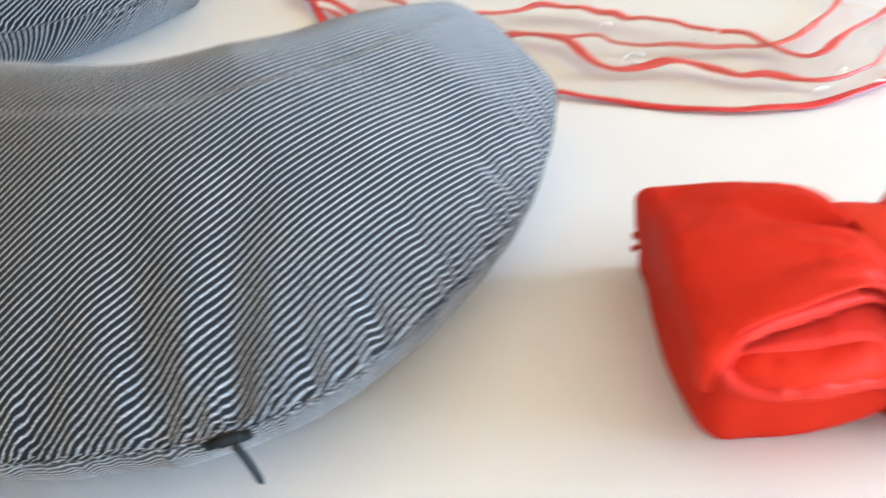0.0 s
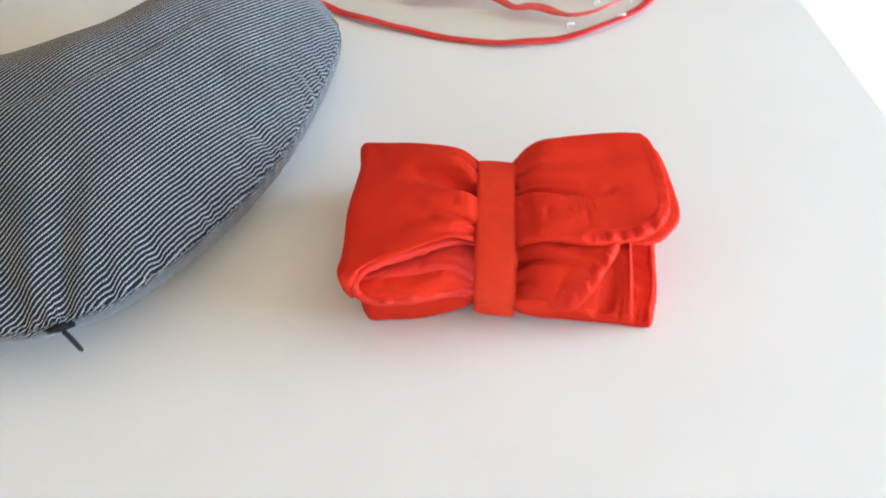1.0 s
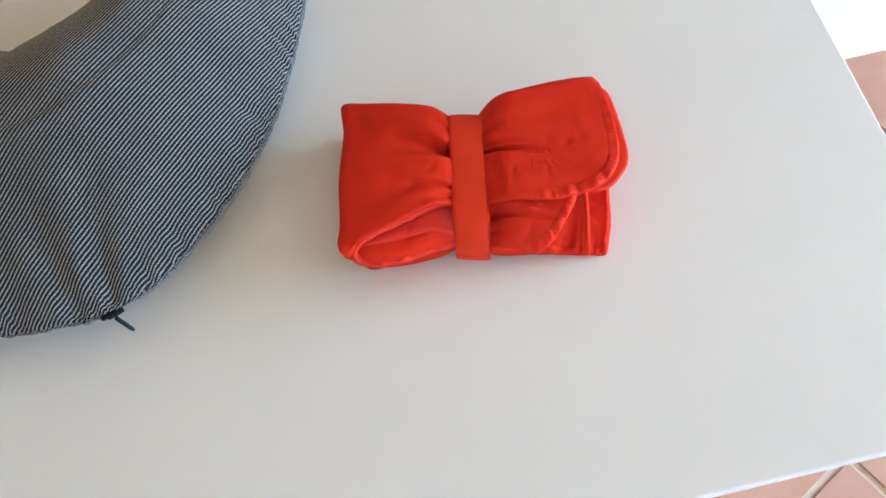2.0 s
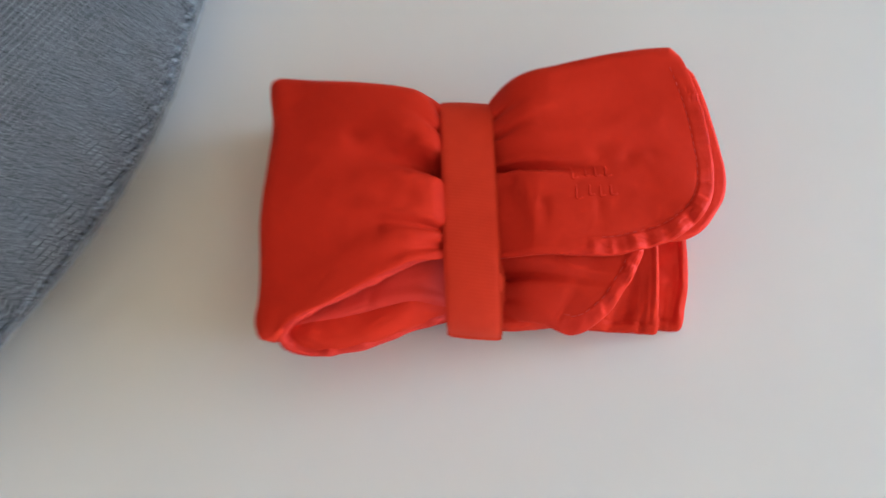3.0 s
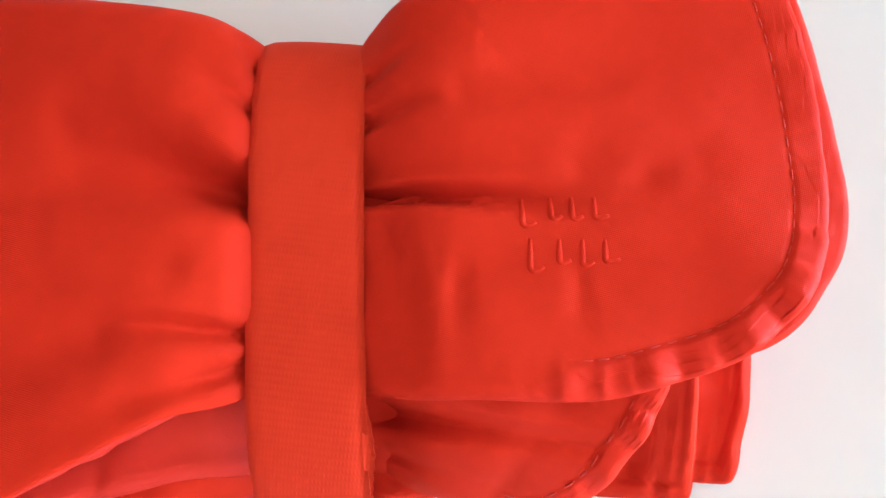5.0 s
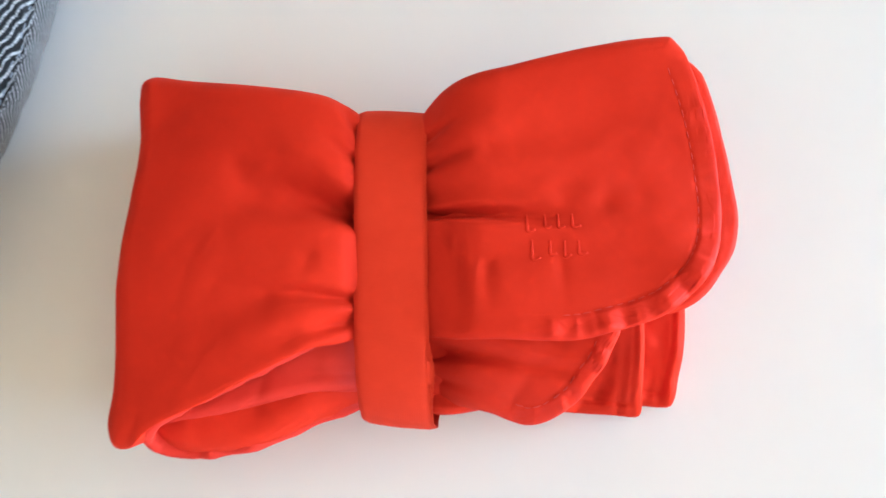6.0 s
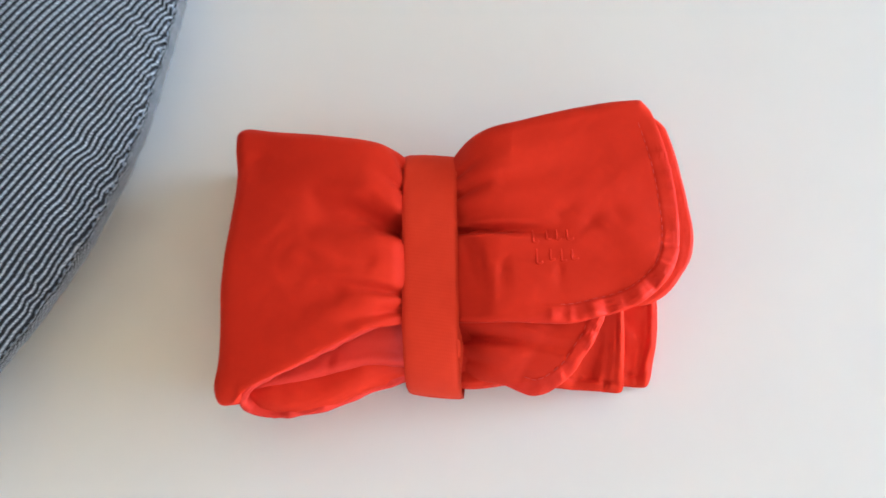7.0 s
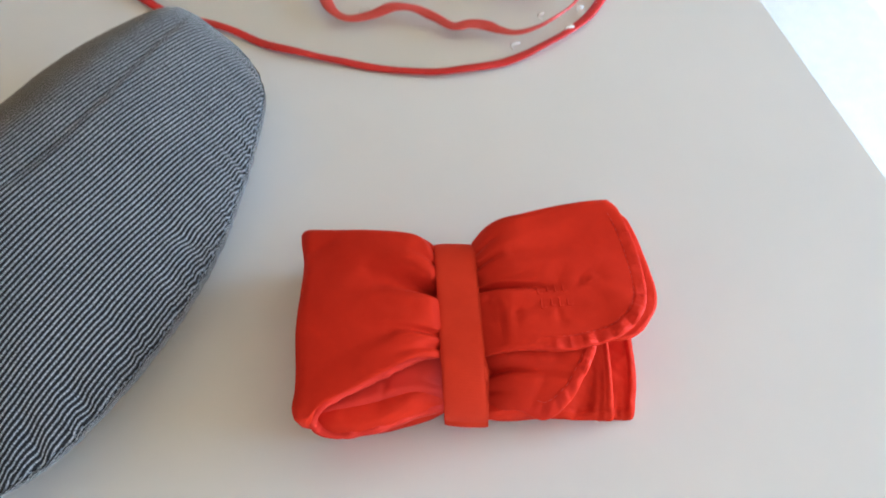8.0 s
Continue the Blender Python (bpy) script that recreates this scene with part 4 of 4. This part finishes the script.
uv_, uf_, cloth_up = pillow_panel(True)
if Vector(uv_[uf_[len(uf_) // 2][1]] - uv_[uf_[len(uf_) // 2][0]]).cross(Vector(uv_[uf_[len(uf_) // 2][3]] - uv_[uf_[len(uf_) // 2][0]])).z < 0:
    uf_ = [f[::-1] for f in uf_]
upper_panel = mesh_part("upper_panel", uv_, uf_, TICKING, pillow)
lay_cloth(upper_panel, cloth_up)
lv_, lf_, cloth_low = pillow_panel(False)
lay_cloth(mesh_part("under_panel", lv_, lf_, TICKING_UNDER, pillow), cloth_low)

# edge stitching just inside the outer seam
upper_grid = uv_.reshape(PN, PC, 3)
seam_rows, last = [], -1.0
for i in range(3, PN - 3):
    if ps[i] - last < 0.0048 or ps[i] > 0.80:
        continue
    last = ps[i]
    k = int(np.argmin(np.abs(np.hypot(*(upper_grid[i, :30, :2] - upper_grid[i, 0, :2]).T) - 0.0014)))
    a, b = upper_grid[i, k], upper_grid[i + 1, k]
    d = b - a
    seam_rows.append((a[0], a[1], a[2] + 0.0007, d[0], d[1], d[2]))
dashes("seam_stitching", seam_rows, SEAM_THREAD, upper_panel, 0.0034, 0.0009, "pale seam stitching")

# zip: a short run of tape, the slider and its pull
ZX, ZY = -0.325, -0.167
zi = int(np.argmin(np.hypot(upper_grid[:, 0, 0] - ZX, upper_grid[:, 0, 1] - ZY)))
zc = upper_grid[zi, 0]
zd = Vector(upper_grid[zi + 4, 0] - upper_grid[zi - 4, 0]).normalized()
tape = [upper_grid[j, 0] + np.array((0, 0, -0.001)) + 0.0015 * np.r_[pside[j], 0] for j in range(zi - 5, zi + 6)]
ribbon("zip_tape", spline(tape, 24), 0.0058, 0.0040, ZIP, pillow, label="black zip tape in the seam")
slider = ribbon("slider", [Vector(zc) + Vector((*(pside[zi] * 0.003), 0.001)) + zd * q for q in np.linspace(-0.006, 0.005, 8)], 0.0070, 0.0050, ZIP, pillow)
pull_a = Vector(zc) + Vector((*(pside[zi] * 0.004), 0.002))
pull_b = Vector((-0.306, -0.181, 0.040))
ribbon("pull", [pull_a.lerp(pull_b, q) + Vector((0, 0, 0.004 * math.sin(q * math.pi))) for q in np.linspace(0.2, 1, 14)], 0.0040, 0.0016, ZIP, pillow, taper=True)

# ---- clear vinyl cover with red binding ----
cover_v = empty("rain_cover", (-0.05, 0.55, 0), "crumpled clear vinyl rain cover edged with red binding tape", "rain cover")
OUTER = [(-0.62, 0.74), (-0.56, 0.60), (-0.48, 0.475), (-0.408, 0.417), (-0.373, 0.398), (-0.302, 0.376), (-0.245, 0.351), (-0.167, 0.334), (-0.105, 0.325),
         (-0.057, 0.325), (0.002, 0.341), (0.043, 0.365), (0.093, 0.415), (0.135, 0.505), (0.178, 0.602), (0.219, 0.692), (0.258, 0.785), (0.29, 0.88), (0.27, 1.0)]
INNER = [(-0.335, 0.455), (-0.304, 0.472), (-0.280, 0.481), (-0.251, 0.479), (-0.220, 0.461), (-0.200, 0.429), (-0.184, 0.403), (-0.166, 0.393), (-0.142, 0.398), (-0.117, 0.410),
         (-0.094, 0.412), (-0.071, 0.401), (-0.048, 0.387), (-0.030, 0.391), (-0.012, 0.391), (0.002, 0.385), (0.020, 0.381), (0.040, 0.389), (0.058, 0.403), (0.074, 0.421), (0.086, 0.443), (0.105, 0.482)]
BACK = [(-0.600, 0.760), (-0.555, 0.700), (-0.515, 0.650), (-0.484, 0.612), (-0.450, 0.578), (-0.426, 0.566), (-0.401, 0.542), (-0.373, 0.526), (-0.338, 0.533), (-0.282, 0.551), (-0.260, 0.572),
        (-0.225, 0.567), (-0.193, 0.555), (-0.149, 0.534), (-0.105, 0.517), (-0.064, 0.496), (-0.033, 0.484), (-0.013, 0.462), (0.000, 0.442), (0.020, 0.437), (0.035, 0.445), (0.053, 0.479),
        (0.095, 0.546), (0.145, 0.626), (0.154, 0.650)]
FAINT = [(-0.262, 0.487), (-0.225, 0.474), (-0.189, 0.480), (-0.175, 0.468), (-0.143, 0.464), (-0.117, 0.462), (-0.077, 0.464), (-0.047, 0.470), (-0.008, 0.479), (0.013, 0.493), (0.036, 0.530),
         (0.074, 0.612), (0.123, 0.728), (0.150, 0.800)]
SIDE = [(-0.650, 0.740), (-0.603, 0.648), (-0.557, 0.578), (-0.538, 0.579), (-0.523, 0.575), (-0.491, 0.541), (-0.447, 0.493), (-0.425, 0.470)]
UNDER = [(-0.548, 0.575), (-0.519, 0.556), (-0.488, 0.523), (-0.462, 0.490), (-0.440, 0.462)]
FRINGE = [(-0.470, 0.524), (-0.432, 0.511), (-0.402, 0.511), (-0.378, 0.522), (-0.353, 0.533)]
WIRES = (((-0.347, 0.510), (-0.316, 0.503), (-0.272, 0.489)), ((0.080, 0.625), (0.105, 0.612), (0.135, 0.590)), ((0.158, 0.628), (0.178, 0.612), (0.188, 0.604)))


def lay(points, n, z0, wave, seed):
    p = spline(points, n)
    z = z0 + wave * (0.5 + 0.5 * ripple(p[:, 0], p[:, 1], 0.12, seed, 2))
    return np.c_[p, z]


ribbon("binding", lay(OUTER, 260, 0.0028, 0.004, 41), 0.0105, 0.0032, BINDING, cover_v, twist=6)
ribbon("binding", lay(INNER, 200, 0.010, 0.006, 42), 0.0145, 0.0042, BINDING_PALE, cover_v, twist=9,
       widths=(1.0, 1.15, 1.0, 0.8, 0.95, 0.8, 0.95, 1.0, 0.85, 1.0, 0.9, 0.35, 0.22, 0.22, 0.2))
ribbon("binding", lay(BACK, 260, 0.014, 0.007, 43), 0.0135, 0.0042, BINDING_PALE, cover_v, twist=9,
       widths=(0.9, 0.8, 0.7, 0.95, 0.8, 0.35, 0.32, 0.55, 0.9, 1.1, 1.1, 0.9, 0.4, 0.75, 0.45, 0.9, 0.4, 0.35, 0.75, 0.9))
ribbon("binding", lay(FAINT, 180, 0.010, 0.006, 44), 0.0115, 0.0040, BINDING_FAINT, cover_v, twist=8, widths=(0.3, 0.4, 0.3, 0.9, 1.0, 1.0, 0.8, 0.5, 0.8, 0.9, 0.9, 0.9))
ribbon("binding", lay(SIDE, 90, 0.012, 0.006, 45), 0.0150, 0.0026, BINDING, cover_v, twist=8, widths=(0.9, 0.9, 0.8, 0.7, 1.0, 1.0))
ribbon("binding", lay(UNDER, 60, 0.006, 0.004, 47), 0.0120, 0.0018, BINDING_FAINT, cover_v, twist=8, widths=(0.5, 1.0, 0.9, 0.7))
ribbon("binding", lay(FRINGE, 60, 0.012, 0.004, 48), 0.0110, 0.0020, BINDING_PALE, cover_v, twist=8, widths=(0.8, 1.0, 0.9, 0.4))
for wire in WIRES:
    ribbon("film_edge", lay(wire, 30, 0.010, 0.004, 49), 0.0022, 0.0012, FOLD, cover_v).visible_shadow = False


def vinyl_sheet(name, front, back, material, wave, seed, lofty, n=170, rows=70):
    """A thin film that hangs in soft waves between two lines on the table."""
    f, b = spline(front, n), spline(back, n)
    z_front, z_back = ((z0 + w * (0.5 + 0.5 * ripple(p[:, 0], p[:, 1], 0.12, k, 2))) for p, z0, w, k in ((f, 0.0028, 0.004, 41), (b, 0.014, 0.007, 43)))
    verts = []
    for j in range(rows):
        q = j / (rows - 1)
        x, y = f[:, 0] + (b[:, 0] - f[:, 0]) * q, f[:, 1] + (b[:, 1] - f[:, 1]) * q
        swell = math.sin(math.pi * q) ** 0.6
        verts.append(np.c_[x, y, z_front * (1 - q) + z_back * q + swell * (lofty + wave * (0.5 + 0.5 * ripple(x, y, 0.15, seed, 2)))])
    faces = []
    k = np.arange(n - 1)
    for j in range(rows - 1):
        a = j * n + k
        faces += np.c_[a, a + 1, a + n + 1, a + n].tolist()
    film = mesh_part(name, np.concatenate(verts), faces, material, cover_v, "clear crumpled vinyl film")
    film.visible_shadow = False
    return film


vinyl_sheet("film", OUTER[2:14], BACK[3:-1], VINYL, 0.006, 46, 0.006)
vinyl_sheet("film", BACK[2:], [(-0.42, 0.95), (-0.1, 1.0), (0.27, 1.0)], CLEAR, 0.006, 51, 0.004)

# curled folds of the film, coloured white to stand for their glints
for fx, fy, turn, length, rise in ((-0.150, 0.410, 55, 0.014, 0.012), (-0.183, 0.520, 40, 0.016, 0.016), (0.020, 0.366, 70, 0.014, 0.012), (-0.150, 0.436, 24, 0.022, 0.013),
                                   (0.078, 0.400, 60, 0.014, 0.008), (0.046, 0.414, 100, 0.007, 0.013), (0.088, 0.430, 60, 0.008, 0.012), (-0.088, 0.474, 30, 0.012, 0.016), (-0.066, 0.492, 10, 0.010, 0.018)):
    c, v = math.cos(radians(turn)), math.sin(radians(turn))
    fold = [(fx + c * q * length + 0.003 * v * math.sin(q * 7), fy + v * q * length - 0.003 * c * math.sin(q * 7), rise * (0.6 + 0.4 * math.cos(q * 3.1))) for q in np.linspace(-0.5, 0.5, 26)]
    ribbon("film_fold", fold, 0.0046, 0.0026, GLINT, cover_v, twist=35, widths=(0.2, 0.8, 1.0, 0.6, 0.2)).visible_shadow = False

# ---- floor tiles ----
TILE, JOINT = 0.30, 0.013
TILE_TURN = -61.5                          # in the room's axes
tile_bm = box_bm(-(TILE - JOINT) / 2, (TILE - JOINT) / 2, -(TILE - JOINT) / 2, (TILE - JOINT) / 2, -0.006, 0.0, bevel=0.0015, segments=1)
tile_me = bpy.data.meshes.new("tile")
tile_bm.to_mesh(tile_me)
tile_bm.free()
tile_me.materials.append(TERRACOTTA)
tc, ts = math.cos(radians(TILE_TURN)), math.sin(radians(TILE_TURN))
far_verts, far_faces = [], []
half = (TILE - JOINT) / 2
for i in range(-18, 20):
    for j in range(-18, 20):
        # one joint runs through (0.59, -0.255)
        a, b = (i + 0.5) * TILE, (j + 0.5) * TILE
        x, y = 0.59 + a * tc - b * ts, -0.255 + a * ts + b * tc
        if not (X0 + 0.16 < x < X1 - 0.16 and Y0 + 0.16 < y < Y1 - 0.16):
            continue
        if -0.6 < x < X1 - 0.12 and -1.4 < y < 2.9:
            t = new("tile", tile_me)
            t.parent = floor
            t.matrix_local = pose(x, y, FLOOR, 0, 0, TILE_TURN)
            continue
        k = len(far_verts)
        for z in (FLOOR - 0.006, FLOOR - 0.0003):
            for u, v in ((-half, -half), (half, -half), (half, half), (-half, half)):
                far_verts.append((x + u * tc - v * ts, y + u * ts + v * tc, z))
        far_faces += [(k + 4, k + 5, k + 6, k + 7)] + [(k + q, k + (q + 1) % 4, k + 4 + (q + 1) % 4, k + 4 + q) for q in range(4)]
far_tiles = mesh_part("far_tiles", far_verts, far_faces, TERRACOTTA, floor, "terracotta floor tiles away from the table", smooth=False)
far_tiles.location = (0, 0, 0)
tagged(far_tiles, kind="stuff")
